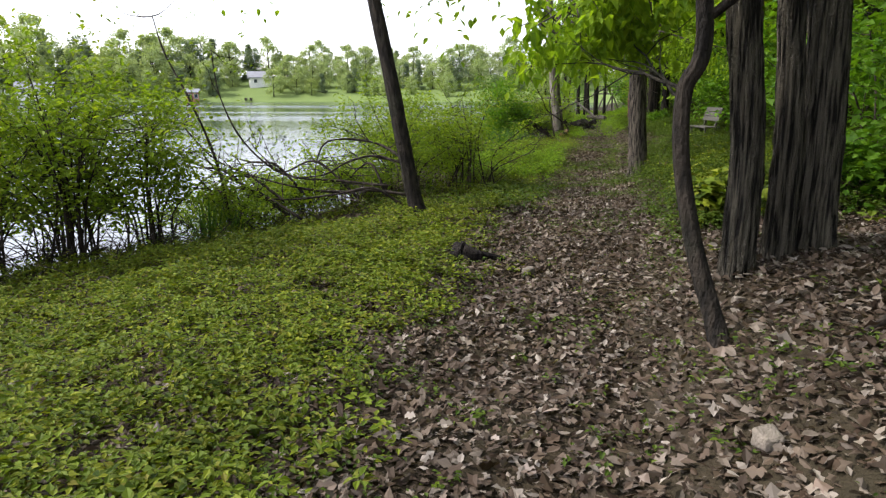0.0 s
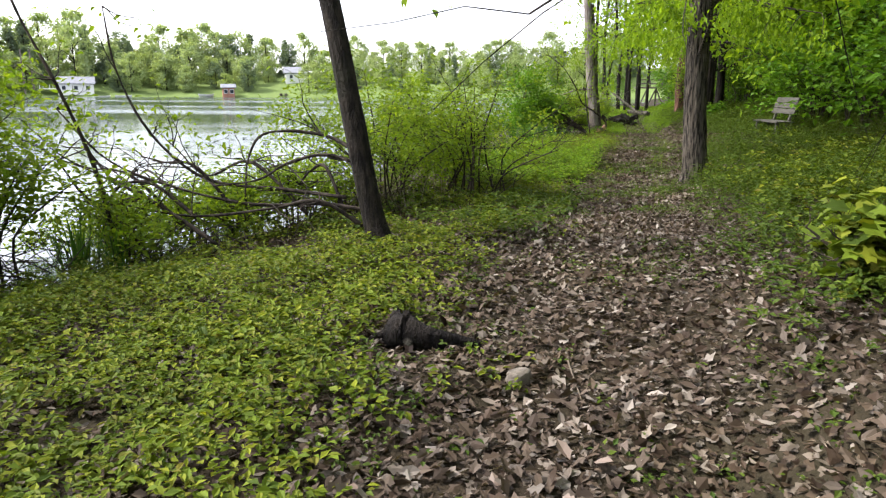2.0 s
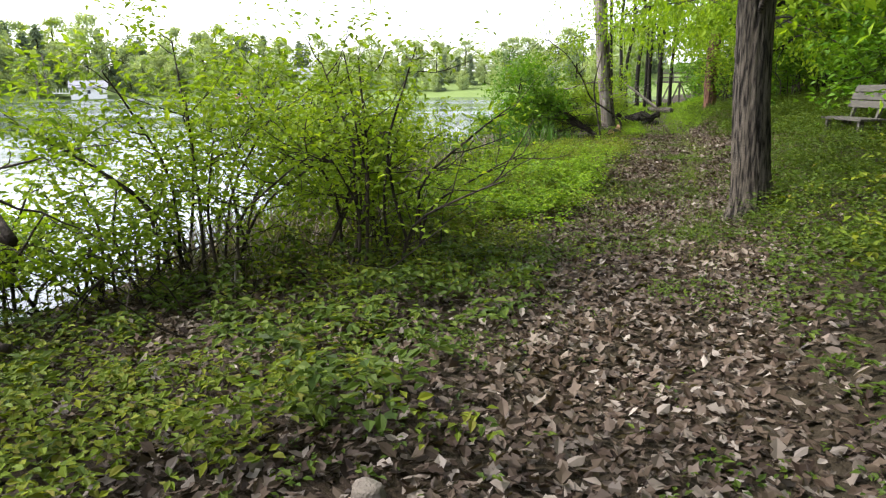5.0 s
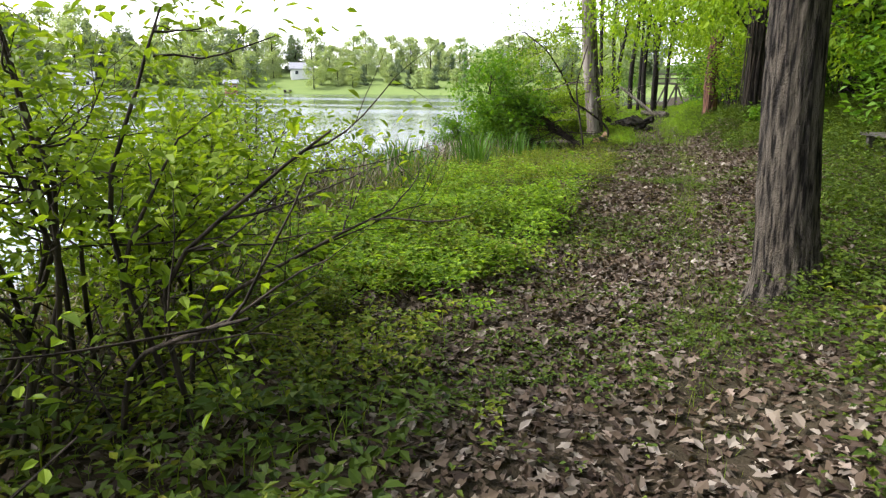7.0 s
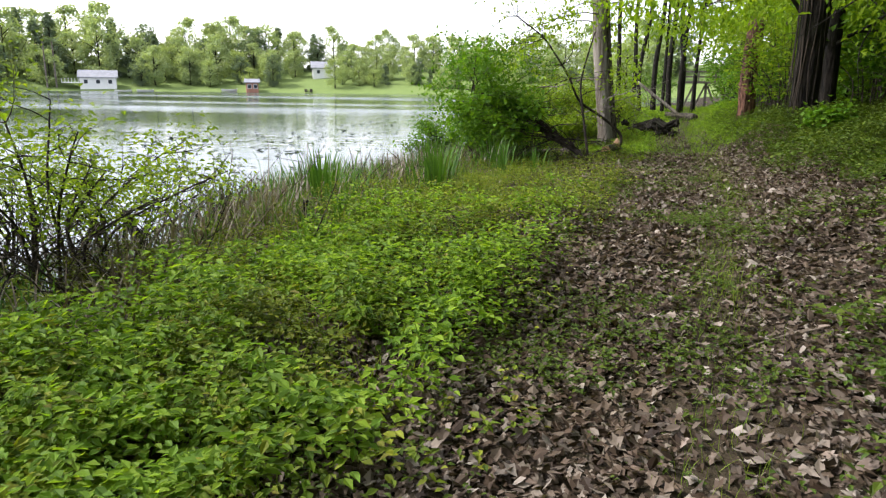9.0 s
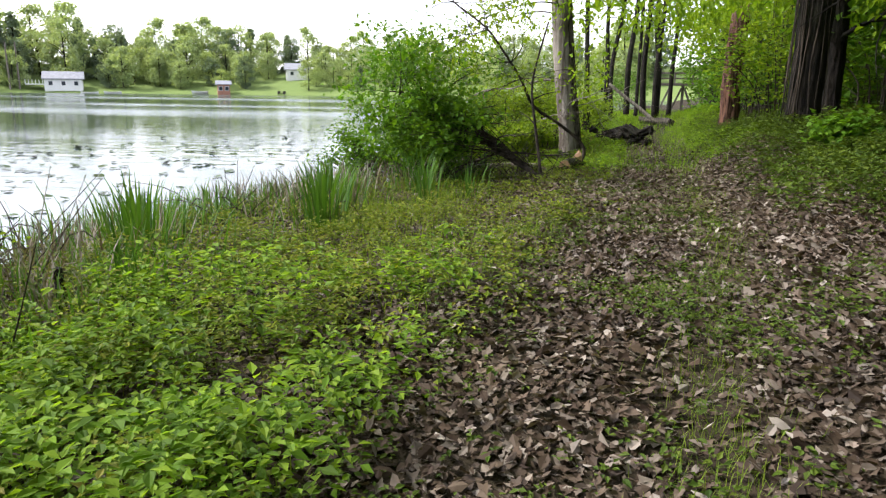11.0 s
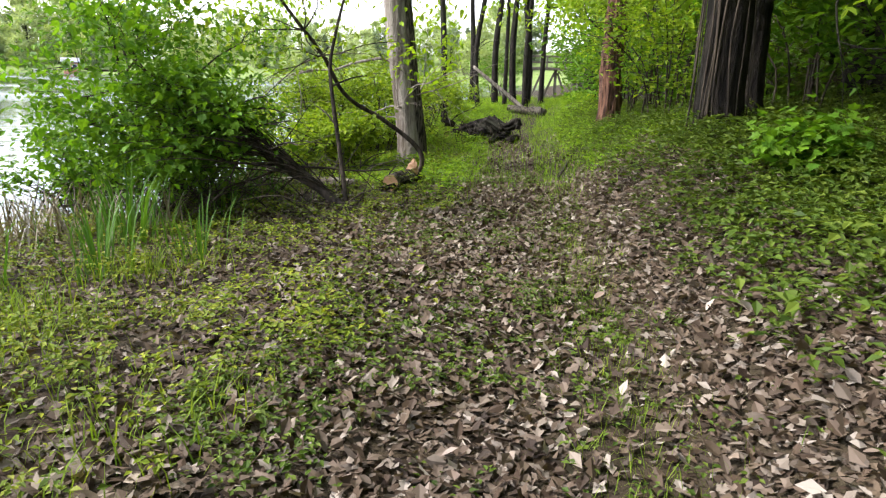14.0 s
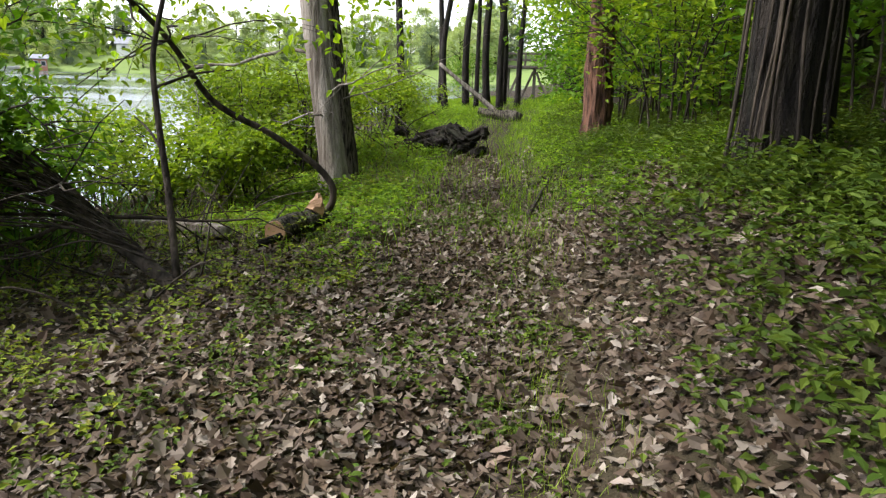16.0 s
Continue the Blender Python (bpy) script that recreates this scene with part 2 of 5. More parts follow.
def solid(name, geo, mat, label, category="", group="", kind="", smooth=False, at=(0, 0, 0)):
    ob = new(name, geo.mesh(name, mat, smooth, at))
    ob.location = at
    return tagged(ob, label, category, group, kind)


def box(g, centre, size, turn=None):
    x, y, z = (s / 2 for s in size)
    b = min(x, y, z) * 0.12
    v = np.array([(sx * (x - i), sy * (y - i), zz) for zz, i in ((-z, b), (b - z, 0), (z - b, 0), (z, b)) for sx, sy in ((-1, -1), (1, -1), (1, 1), (-1, 1))])
    if turn is not None:
        v = v @ np.array(turn.to_3x3()).T
    f = [(3, 2, 1, 0), (12, 13, 14, 15)]
    for k in range(3):
        for i in range(4):
            f.append((k * 4 + i, k * 4 + (i + 1) % 4, k * 4 + 4 + (i + 1) % 4, k * 4 + 4 + i))
    g.add(v + np.asarray(centre, float), f)


def spline(points, n):
    """Points along a smooth line through the given ones."""
    p = np.asarray(points, float)
    if len(p) == 2:
        return p[0] + (p[1] - p[0]) * np.linspace(0, 1, n)[:, None]
    q = np.vstack([2 * p[0] - p[1], p, 2 * p[-1] - p[-2]])
    out = []
    for s in np.linspace(0, len(p) - 1 - 1e-9, n):
        i = int(s)
        t = s - i
        a, b, c, d = q[i], q[i + 1], q[i + 2], q[i + 3]
        out.append(0.5 * (2 * b + (c - a) * t + (2 * a - 5 * b + 4 * c - d) * t * t + (3 * b - a - 3 * c + d) * t ** 3))
    return np.array(out)


def tube(g, pts, radii, segs=6, relief=None, cap=True):
    """A tapered limb along pts; relief(angle, ring): change of the radius."""
    pts = np.asarray(pts, float)
    radii = np.broadcast_to(np.asarray(radii, float), (len(pts),))
    d = np.gradient(pts, axis=0)
    d /= np.linalg.norm(d, axis=1)[:, None] + 1e-9
    ref = np.array([1.0, 0, 0]) if abs(d[0][0]) < 0.8 else np.array([0, 1.0, 0])
    a = np.cross(np.cross(d, ref), d)
    a /= np.linalg.norm(a, axis=1)[:, None] + 1e-9
    b = np.cross(d, a)
    th = np.arange(segs) * 2 * np.pi / segs
    r = np.repeat(radii[:, None], segs, 1)
    if relief is not None:
        r = r + relief(th[None, :], np.arange(len(pts))[:, None])
    v = pts[:, None] + r[..., None] * (np.cos(th)[None, :, None] * a[:, None] + np.sin(th)[None, :, None] * b[:, None])
    i, j = np.meshgrid(np.arange(len(pts) - 1), np.arange(segs), indexing="ij")
    k = (j + 1) % segs
    f = np.stack([i * segs + j, i * segs + k, (i + 1) * segs + k, (i + 1) * segs + j], -1).reshape(-1, 4)
    n = len(pts) * segs
    v = np.vstack([v.reshape(-1, 3), pts[-1][None], pts[0][None]])
    if cap:
        e = np.arange(segs)
        top = np.stack([(len(pts) - 1) * segs + e, (len(pts) - 1) * segs + (e + 1) % segs, np.full(segs, n)], -1)
        bot = np.stack([(e + 1) % segs, e, np.full(segs, n + 1)], -1)
        g.add(v, f, top, bot)
    else:
        g.add(v, f)


def trunk(g, pts, r0, r1, segs=40, rings=60, ridge=0.012, count=11, flare=0.5, flare_h=0.35, seed=0):
    """A furrowed trunk with root flare."""
    c = spline(pts, rings)
    h = np.concatenate([[0], np.cumsum(np.linalg.norm(np.diff(c, axis=0), axis=1))])
    r = r0 + (r1 - r0) * h / h[-1] + r0 * flare * np.exp(-h / flare_h)
    q = np.random.default_rng(seed)
    ph = q.uniform(0, 6.28, 12)

    def relief(th, i):
        z = h[i]
        warp = 0.35 * np.sin(z * 2.1 + ph[0] + 2 * th) + 0.25 * np.sin(z * 5.3 + ph[1] + th)
        rid = np.abs(np.sin(count / 2 * th + 2.2 * warp + ph[2])) + 0.6 * np.abs(np.sin(count * 0.83 * th + 3 * warp + z * 3 + ph[3]))
        lobes = np.sin(5 * th + ph[4]) + 0.6 * np.sin(3 * th + ph[5])
        return ridge * (0.9 - rid * 1.1) + r0 * flare * 0.4 * lobes * np.exp(-z / (flare_h * 0.8)) + r0 * 0.05 * np.sin(2 * th + z * 1.3 + ph[6])

    tube(g, c, r, segs, relief)


def template(outline, cup=0.0, droop=0.0, centre=None):
    """A leaf cut from an outline (across, along), folded by cup and bent by droop; a fan of triangles."""
    o = np.array(outline, float)
    c = np.array(centre if centre else o.mean(0))
    p = np.vstack([c, o])
    z = cup * np.abs(p[:, 0]) - droop * p[:, 1] ** 2
    v = np.column_stack([p, z])
    n = len(o)
    return v, [np.array([(0, 1 + i, 1 + (i + 1) % n) for i in range(n)])]


OVATE = (np.array([(0, 0, 0), (0.27, 0.3, 0.09), (0.22, 0.65, 0.05), (0, 1, -0.16), (-0.22, 0.65, 0.05), (-0.27, 0.3, 0.09)]), [np.array([(0, 1, 2, 3), (0, 3, 4, 5)])])
PATCH = (np.array([(0, 0, 0), (0.34, 0.35, 0.12), (0.1, 1, -0.1), (-0.3, 0.55, 0.1)]), [np.array([(0, 1, 2), (0, 2, 3)])])
FOLD = (np.array([(0, 0, 0), (0.3, 0.42, 0.08), (0, 1, -0.14), (-0.3, 0.42, 0.08)]), [np.array([(0, 1, 2), (0, 2, 3)])])
MAPLE = template([(0, 0), (0.2, 0.14), (0.46, 0.2), (0.36, 0.42), (0.52, 0.62), (0.2, 0.66), (0, 1), (-0.2, 0.66), (-0.52, 0.62), (-0.36, 0.42), (-0.46, 0.2), (-0.2, 0.14)], 0.15, 0.22, (0, 0.4))
OAK_A = template([(0, 0), (0.3, 0.28), (0.16, 0.45), (0.36, 0.66), (0, 1), (-0.34, 0.64), (-0.14, 0.48), (-0.28, 0.26)], 0.28, 0.12, (0, 0.5))
OAK_B = template([(0, 0), (0.38, 0.45), (0.18, 0.58), (0.1, 0.98), (-0.12, 0.7), (-0.4, 0.6)], -0.3, 0.3, (0.03, 0.45))
OAK_D = (np.array([(0, 0, 0), (0.3, 0.5, 0.16), (0.02, 1, 0.02), (-0.26, 0.45, 0.1)]), [np.array([(0, 1, 2), (0, 2, 3)])])
OAK_C = template([(0, 0), (0.26, 0.3), (0.24, 0.7), (0, 1), (-0.28, 0.6), (-0.2, 0.25)], 0.45, -0.2, (0, 0.5))
BLADE = (np.array([(-0.5, 0, 0), (0.5, 0, 0), (0.38, 0.5, -0.03), (-0.38, 0.5, -0.03), (0, 1, -0.3)]) * (0.035, 1, 1), [np.array([(0, 1, 2, 3)]), np.array([(3, 2, 4)])])
REED = (np.array([(-0.5, 0, 0), (0.5, 0, 0), (0.45, 0.4, -0.01), (-0.45, 0.4, -0.01), (0.3, 0.75, -0.06), (-0.3, 0.75, -0.06), (0, 1, -0.18)]) * (0.032, 1, 1), [np.array([(0, 1, 2, 3), (3, 2, 4, 5)]), np.array([(5, 4, 6)])])


def scatter(g, tpl, pos, size, yaw, pitch, roll):
    """One leaf at every point: pitch lifts its tip, roll turns it about its midrib."""
    tv, tf = tpl
    pos = np.asarray(pos, float)
    n = len(pos)
    if n == 0:
        return
    size, yaw, pitch, roll = (np.broadcast_to(np.asarray(a, float), (n,)) for a in (size, yaw, pitch, roll))
    cy, sy, cp, sp, cr, sr = np.cos(yaw), np.sin(yaw), np.cos(pitch), np.sin(pitch), np.cos(roll), np.sin(roll)
    o, e = np.zeros(n), np.ones(n)
    rz = np.stack([cy, -sy, o, sy, cy, o, o, o, e], -1).reshape(n, 3, 3)
    rx = np.stack([e, o, o, o, cp, -sp, o, sp, cp], -1).reshape(n, 3, 3)
    ry = np.stack([cr, o, sr, o, e, o, -sr, o, cr], -1).reshape(n, 3, 3)
    rot = rz @ rx @ ry
    v = np.einsum("nij,kj->nki", rot, tv) * size[:, None, None] + pos[:, None]
    k = len(tv)
    g.add(v.reshape(-1, 3), *[(f[None] + (np.arange(n) * k)[:, None, None]).reshape(-1, f.shape[1]) for f in tf])


def leaves_at(g, tips, per, spread, size, tpl, lift=-0.35, wild=0.5, at=None):
    """Sprays of leaves round the ends of twigs."""
    if not len(tips):
        return
    p = np.repeat(np.asarray(tips, float), per, 0)
    p = p + rng.normal(0, 1, p.shape) * (spread, spread, spread * 0.7)
    if at is not None:
        w = p + np.asarray(at)
        p = p[(np.abs(w[:, 0] - along(TRACK, w[:, 1]) + 0.1) > 1.15) | (w[:, 2] > height(w[:, 0], w[:, 1]) + 2.35)]
    n = len(p)
    scatter(g, tpl, p, rng.uniform(0.65, 1.2, n) * size, rng.uniform(0, 6.283, n), rng.normal(lift, wild, n), rng.normal(0, wild, n))


def grow(g, p, d, length, r, level, tips, wander=0.25, lift=0.1, kids=4, segs=(7, 5, 4, 3)):
    """A limb with its side branches; the points along the last twigs go to tips."""
    n = 6 if level else 4
    pts = [np.asarray(p, float)]
    d = np.asarray(d, float) / np.linalg.norm(d)
    for i in range(n - 1):
        d = d + np.array([rnd.gauss(0, wander), rnd.gauss(0, wander), rnd.gauss(0, wander) + lift]) * 0.5
        d = d / np.linalg.norm(d)
        pts.append(pts[-1] + d * length / (n - 1))
    tube(g, pts, np.linspace(r, r * 0.4, n), segs[min(3, 3 - level)] if level < 4 else 8, cap=False)
    if level == 0:
        tips.extend(pts[1:])
        return
    for k in range(kids):
        t = rnd.uniform(0.3, 1.0) if k else 1.0
        i = min(int(t * (n - 1)), n - 2)
        q = pts[i] + (pts[i + 1] - pts[i]) * (t * (n - 1) - i)
        ax = np.array([rnd.gauss(0, 1), rnd.gauss(0, 1), rnd.gauss(0, 0.6)])
        nd = d * 0.8 + ax / (np.linalg.norm(ax) + 1e-6) * rnd.uniform(0.6, 1.0)
        grow(g, q, nd, length * rnd.uniform(0.45, 0.7), r * 0.45 * (1.1 - 0.4 * t), level - 1, tips, wander, lift, kids, segs)


# ---------------------------------------------------------------- the lie of the land
def table(rows):
    t = np.arange(-80, 430, 0.25)
    out = []
    for s in t:
        if s <= rows[0][0]:
            out.append(rows[0][1])
            continue
        if s >= rows[-1][0]:
            out.append(rows[-1][1])
            continue
        for (a, p), (b, q) in zip(rows, rows[1:]):
            if s <= b:
                k = (s - a) / (b - a)
                k = k * k * (3 - 2 * k)
                out.append(p + (q - p) * k)
                break
    return t, np.array(out)


TRACK = table([(0, 0.4), (6, 0.47), (10.5, 0.65), (14, 0.93), (19, 1.2), (22, 1.4), (26, 1.85), (32, 1.95), (38, 1.95), (44, 2.4), (56, 3.4)])
LEVEL = table([(1, 0.45), (3, 0.33), (5, 0.15), (6.7, 0.04), (8.5, 0.04), (12, 0.05), (14, -0.04), (15.4, -0.12), (17.5, -0.17), (20.3, -0.16), (21.6, -0.06), (23, 0.06), (24.5, 0.02), (27, -0.02), (30, -0.06), (31.5, -0.03), (33.5, -0.1), (36, -0.08), (40, 0.1), (50, 0.4)])
SHORE = table([(0, -7.5), (9, -6.8), (11.5, -5.1), (15, -4.8), (19, -5.0), (22, -5.0), (25, -6.4), (28, -6.1), (31, -4.8), (40, -5.2), (50, -6.5), (65, -5), (90, 6), (150, 45), (200, 90)])
BANK = table([(2, 0.56), (7, 0.62), (10, 0.48), (13, 0.4), (16, 0.42), (20, 0.34), (22.5, 0.32), (24.3, 0.45), (27, 0.68), (30, 1.0), (32, 0.9), (36, 0.6), (42, 0.4)])
LAKE = (-70.0, 60.0, 133.0)
WATER = -0.35


def along(tab, y):
    return np.interp(y, tab[0], tab[1])


def height(x, y):
    x, y = np.asarray(x, float), np.asarray(y, float)
    u = x - along(TRACK, y)
    z = along(LEVEL, y) + 0.02 * np.sin(x * 2.3 + y * 1.1) + 0.015 * np.sin(x * 5.1 - y * 3.3 + 1)
    z = z - 0.03 * np.exp(-((u + 0.35) / 0.5) ** 2)
    shore = along(SHORE, y)
    k = np.clip(1 + (shore - u) / np.maximum(-1.1 - shore, 1.5), 0, None)
    z = z + (-0.36 - z) * np.clip(k, 0, 1) ** 1.7 - np.clip((k - 1) * 1.2, 0, 1.2)
    d = np.clip(u - 0.42, 0, None)
    z = z + along(BANK, y) * np.clip(d, 0, 0.75) + 0.12 * np.clip(d - 0.75, 0, 40) + 0.28 * np.clip(d - 3.6, 0, 16)
    e = np.hypot(x - LAKE[0], y - LAKE[1]) - LAKE[2]
    far = -0.34 + np.clip(e, -4, 42) * 0.19 + 0.5 * np.sin(x * 0.06) * np.clip(e / 20, 0, 1)
    return np.where((e > -4) & (k > 1), np.maximum(far, z), z)


def on_ground(x, y, dz=0.0):
    return (x, y, float(height(x, y)) + dz)

# ---------------------------------------------------------------- ground and lake
gx = np.concatenate([np.arange(-400, -30, 10), np.arange(-30, -8, 1), np.arange(-8, 7, 0.2), np.arange(7, 30, 1), np.arange(30, 301, 15)])
gy = np.concatenate([np.arange(-60, 0, 4), np.arange(0, 46, 0.25), np.arange(46, 80, 1), np.arange(80, 421, 6)])
X, Y = np.meshgrid(gx, gy, indexing="ij")
gi, gj = np.meshgrid(np.arange(len(gx) - 1), np.arange(len(gy) - 1), indexing="ij")
ny = len(gy)
g = Geo()
g.add(np.stack([X, Y, height(X, Y)], -1).reshape(-1, 3), np.stack([gi * ny + gj, (gi + 1) * ny + gj, (gi + 1) * ny + gj + 1, gi * ny + gj + 1], -1).reshape(-1, 4))
ground = solid("ground", g, "soil", "brown forest soil sloping down to a lake", "ground", kind="structure", smooth=True)
g = Geo()
g.add([(-400, -60, WATER), (110, -60, WATER), (110, 300, WATER), (-400, 300, WATER)], [(0, 1, 2, 3)])
solid("water", g, "water", "calm grey-green lake reflecting a white sky", "lake", kind="structure")


def pick(n, u0, u1, y0, y1):
    """Random places by their distance from the track."""
    y = rng.uniform(y0, y1, n)
    return along(TRACK, y) + rng.uniform(u0, u1, n), y


def patchy(x, y, scale, seed):
    q = np.random.default_rng(seed).uniform(0, 6.28, 8)
    s = scale
    return 0.5 + 0.2 * (np.sin(x * s + q[0] + 1.3 * np.sin(y * s * 0.7 + q[1])) + np.sin(y * s * 1.1 + q[2] + 1.2 * np.sin(x * s * 0.9 + q[3])) + 0.6 * np.sin((x + y) * s * 2.3 + q[4]))


# ---------------------------------------------------------------- fallen leaves
def litter_cover(u, x, y):
    """How thickly dry leaves lie, 0 to 1."""
    edge = 0.25 * np.sin(y * 1.7) + 0.15 * np.sin(y * 4.1 + 1)
    path = np.clip((u + 1.25 + edge) / 0.35, 0, 1) * np.clip((1.3 + edge - u) / 0.6, 0, 1)
    right = np.clip((13.5 - y) / 3, 0, 1) * (u > 0.5) * np.clip((6 - u) / 3, 0, 1) * 0.9
    mid = np.exp(-((y - 26) / 7) ** 2) * (u > 0.4) * np.clip((2.3 - u) / 0.7, 0, 1)
    strip = np.clip((y - 14) / 4, 0, 1) * np.exp(-((u - 0.25) / 0.28) ** 2) * np.clip((30 - y) / 3, 0, 1)
    grassy = 1 - 0.65 * np.clip((y - 31) / 4, 0, 1)
    left = 0.8 * (u < -0.4) * (u > along(SHORE, y) + 0.3)
    return np.maximum(np.maximum(path * (1 - 0.75 * strip), right), np.maximum(mid, left)) * grassy * (np.hypot(x + 0.5, y - 9.15) > 0.14)


g = Geo()
zones = [pick(120000, -1.9, 1.4, 3.2, 38), pick(34000, -1.7, 1.4, 18, 33), pick(52000, 1.4, 5.0, 3.2, 14), pick(26000, 1.4, 2.8, 14, 32), pick(95000, -6.0, -1.7, 3.2, 34)]
x, y = np.concatenate([a[0] for a in zones]), np.concatenate([a[1] for a in zones])
u = x - along(TRACK, y)
keep = rng.uniform(0, 1, len(x)) < litter_cover(u, x, y)
x, y = x[keep], y[keep]
n = len(x)
pos = np.column_stack([x, y, height(x, y) + rng.uniform(0.004, 0.04, n)])
sz = 0.028 + 0.074 * rng.beta(1.4, 2.4, n)
kind = np.where(sz < 0.042, 3, rng.choice([0, 0, 1, 1, 2, 2, 3], n))
for k, tpl in enumerate((OAK_A, OAK_B, OAK_C, OAK_D)):
    s = kind == k
    m = s.sum()
    scatter(g, tpl, pos[s], sz[s], rng.uniform(0, 6.28, m), rng.normal(0.03, 0.34, m), rng.normal(0, 0.45, m) + 3.14 * rng.integers(0, 2, m))
solid("leaf_litter", g, "litter", "thick layer of dry brown oak leaves on the trail", "fallen leaves", kind="stuff")


# ---------------------------------------------------------------- low plants
def herbs(name, x, y, mat, label, leaf=0.05, per=7, tall=0.16, spread=0.08, tpl=OVATE):
    """Stems that carry their leaves as flat whorls, most of them near the top."""
    n = len(x)
    g = Geo()
    h = tall * rng.uniform(0.35, 1.25, n) * (0.3 + 0.9 * patchy(x, y, 2.1, 3) + 0.6 * patchy(x, y, 5.3, 4)) * (1 + 0.6 * np.exp(-((y - 20) / 4.5) ** 2))
    p = np.column_stack([x, y, height(x, y)])
    q = np.repeat(p, per, 0)
    hh = np.repeat(np.maximum(h, 0.02), per)
    leaf = np.repeat(np.broadcast_to(np.asarray(leaf, float), (n,)), per)
    big = np.repeat(rng.uniform(0.7, 1.25, n), per)
    a = rng.uniform(0, 6.283, len(q))
    r = np.abs(rng.normal(0, spread * 0.5, len(q)))
    low = rng.uniform(0, 1, len(q)) < 0.3
    q = q + np.column_stack([np.cos(a) * r, np.sin(a) * r, hh * np.where(low, rng.uniform(0.3, 0.8, len(q)), rng.uniform(0.85, 1.0, len(q)))])
    half = rng.uniform(0, 1, len(q)) < 0.25
    for sel, shape in ((half, tpl), (~half, FOLD)):
        m = int(sel.sum())
        scatter(g, shape, q[sel], rng.uniform(0.75, 1.2, m) * leaf[sel] * big[sel], a[sel] - 1.57 + rng.normal(0, 0.35, m), rng.normal(0.05, 0.28, m), rng.normal(0, 0.25, m))
    return solid(name, g, mat, label, "plants", kind="stuff")


def thinned(n, u0, u1, y0, y1, cover):
    x, y = pick(n, u0, u1, y0, y1)
    keep = rng.uniform(0, 1, n) < cover(x - along(TRACK, y), x, y)
    return x[keep], y[keep]


def carpet(u, x, y):
    """How thickly herbs stand on the lake side: ragged edge, bare gaps, thinner where the shrubs shade them and further on."""
    edge = np.clip((-0.85 - u + 0.25 * np.sin(y * 1.7) + 0.9 * (patchy(x, y, 4.7, 41) - 0.5)) / 0.9, 0, 1)
    gaps = np.clip((patchy(x, y, 2.9, 42) - 0.3) / 0.2, 0.04, 1) * np.clip((patchy(x, y, 6.7, 43) - 0.22) / 0.2, 0.15, 1)
    gaps = np.maximum(gaps, 0.6 * np.clip((12 - y) / 2, 0, 1) + 0.4 * np.clip((y - 20) / 2, 0, 1))
    shore = np.clip((u - along(SHORE, y)) / 0.8, 0, 1)
    shade = 1 - 0.8 * np.exp(-((y - 14) / 2.0) ** 2)
    late = 1 - 0.25 * np.clip((y - 21.5) / 2, 0, 1) - 0.4 * np.clip((y - 25) / 2, 0, 1)
    return edge * gaps * shore * shade * late * np.clip(1.2 - 0.12 * (-u - 1), 0.4, 1) * (np.hypot(x + 0.5, y - 8.95) > 0.36)


x, y = thinned(85000, -6.8, -0.4, 3, 40, carpet)
herbs("ground_cover", x, y, "herb", "low bright green herbs covering the lake bank", np.where(y > 20, 0.036, 0.046), 9, 0.17, 0.075)
x, y = thinned(26000, 0.4, 5.2, 9, 42, lambda u, x, y: np.clip((u - 0.6 - 0.75 * np.exp(-((y - 23.3) / 2.2) ** 2)) / 0.6, 0, 1) * np.clip(0.4 + patchy(x, y, 1.3, 2), 0, 1))
herbs("bank_herbs", x, y, "herb_dark", "green woodland herbs covering the rising bank", 0.045, 13, 0.22, 0.09)
x, y = thinned(6500, 5.0, 13, 12, 48, lambda u, x, y: np.clip(0.3 + patchy(x, y, 0.9, 14), 0, 1))
herbs("bank_herbs", x, y, "herb_dark", "dark woodland herbs covering the hillside", 0.14, 7, 0.35, 0.2)
x, y = thinned(30000, -1.6, 2.4, 3, 34, lambda u, x, y: 0.03 + 0.9 * (patchy(x, y, 1.9, 5) > 0.64) * (0.25 + 0.75 * np.clip((y - 13) / 4, 0, 1)) + 0.3 * np.exp(-((u + 1.1) / 0.3) ** 2) + 0.3 * np.clip(2 * patchy(x, y, 3.7, 44) - 0.6, 0, 1) * (y > 16))
herbs("sprouts", x, y, "herb_dark", "small green seedlings among the fallen leaves", 0.034, 6, 0.06, 0.06)
x, y = thinned(2200, 0.8, 4.2, 10.2, 18, lambda u, x, y: np.clip((u - 0.9) / 0.6, 0, 1) * np.clip(1.6 * patchy(x, y, 1.7, 46) - 0.2, 0, 1))
herbs("tall_herbs", x, y, "herb", "tall green herbs on the bank above the trail", 0.06, 9, 0.28, 0.1)
x, y = thinned(600, 0.75, 2.8, 25.2, 31, lambda u, x, y: np.clip((u - 0.55) / 0.5, 0, 1))
herbs("broad_leaf_plants", x, y, "herb_dark", "broad-leaved green plants beside the trail", 0.062, 9, 0.26, 0.11)
x, y = thinned(900, -3.6, -0.9, 12.3, 16.2, lambda u, x, y: np.clip(1.8 * patchy(x, y, 3.1, 45) - 0.3, 0, 1))
herbs("broad_leaf_plants", x, y, "herb_dark", "broad-leaved green plants under the shrubs", 0.07, 7, 0.17, 0.1)
x, y = thinned(130, 1.0, 5, 2.5, 13, lambda u, x, y: 0.2 + 0.7 * (patchy(x, y, 1.2, 8) > 0.6))
herbs("broad_leaf_plants", x, y, "herb", "scattered green seedlings in dry leaves", 0.1, 6, 0.14, 0.1)

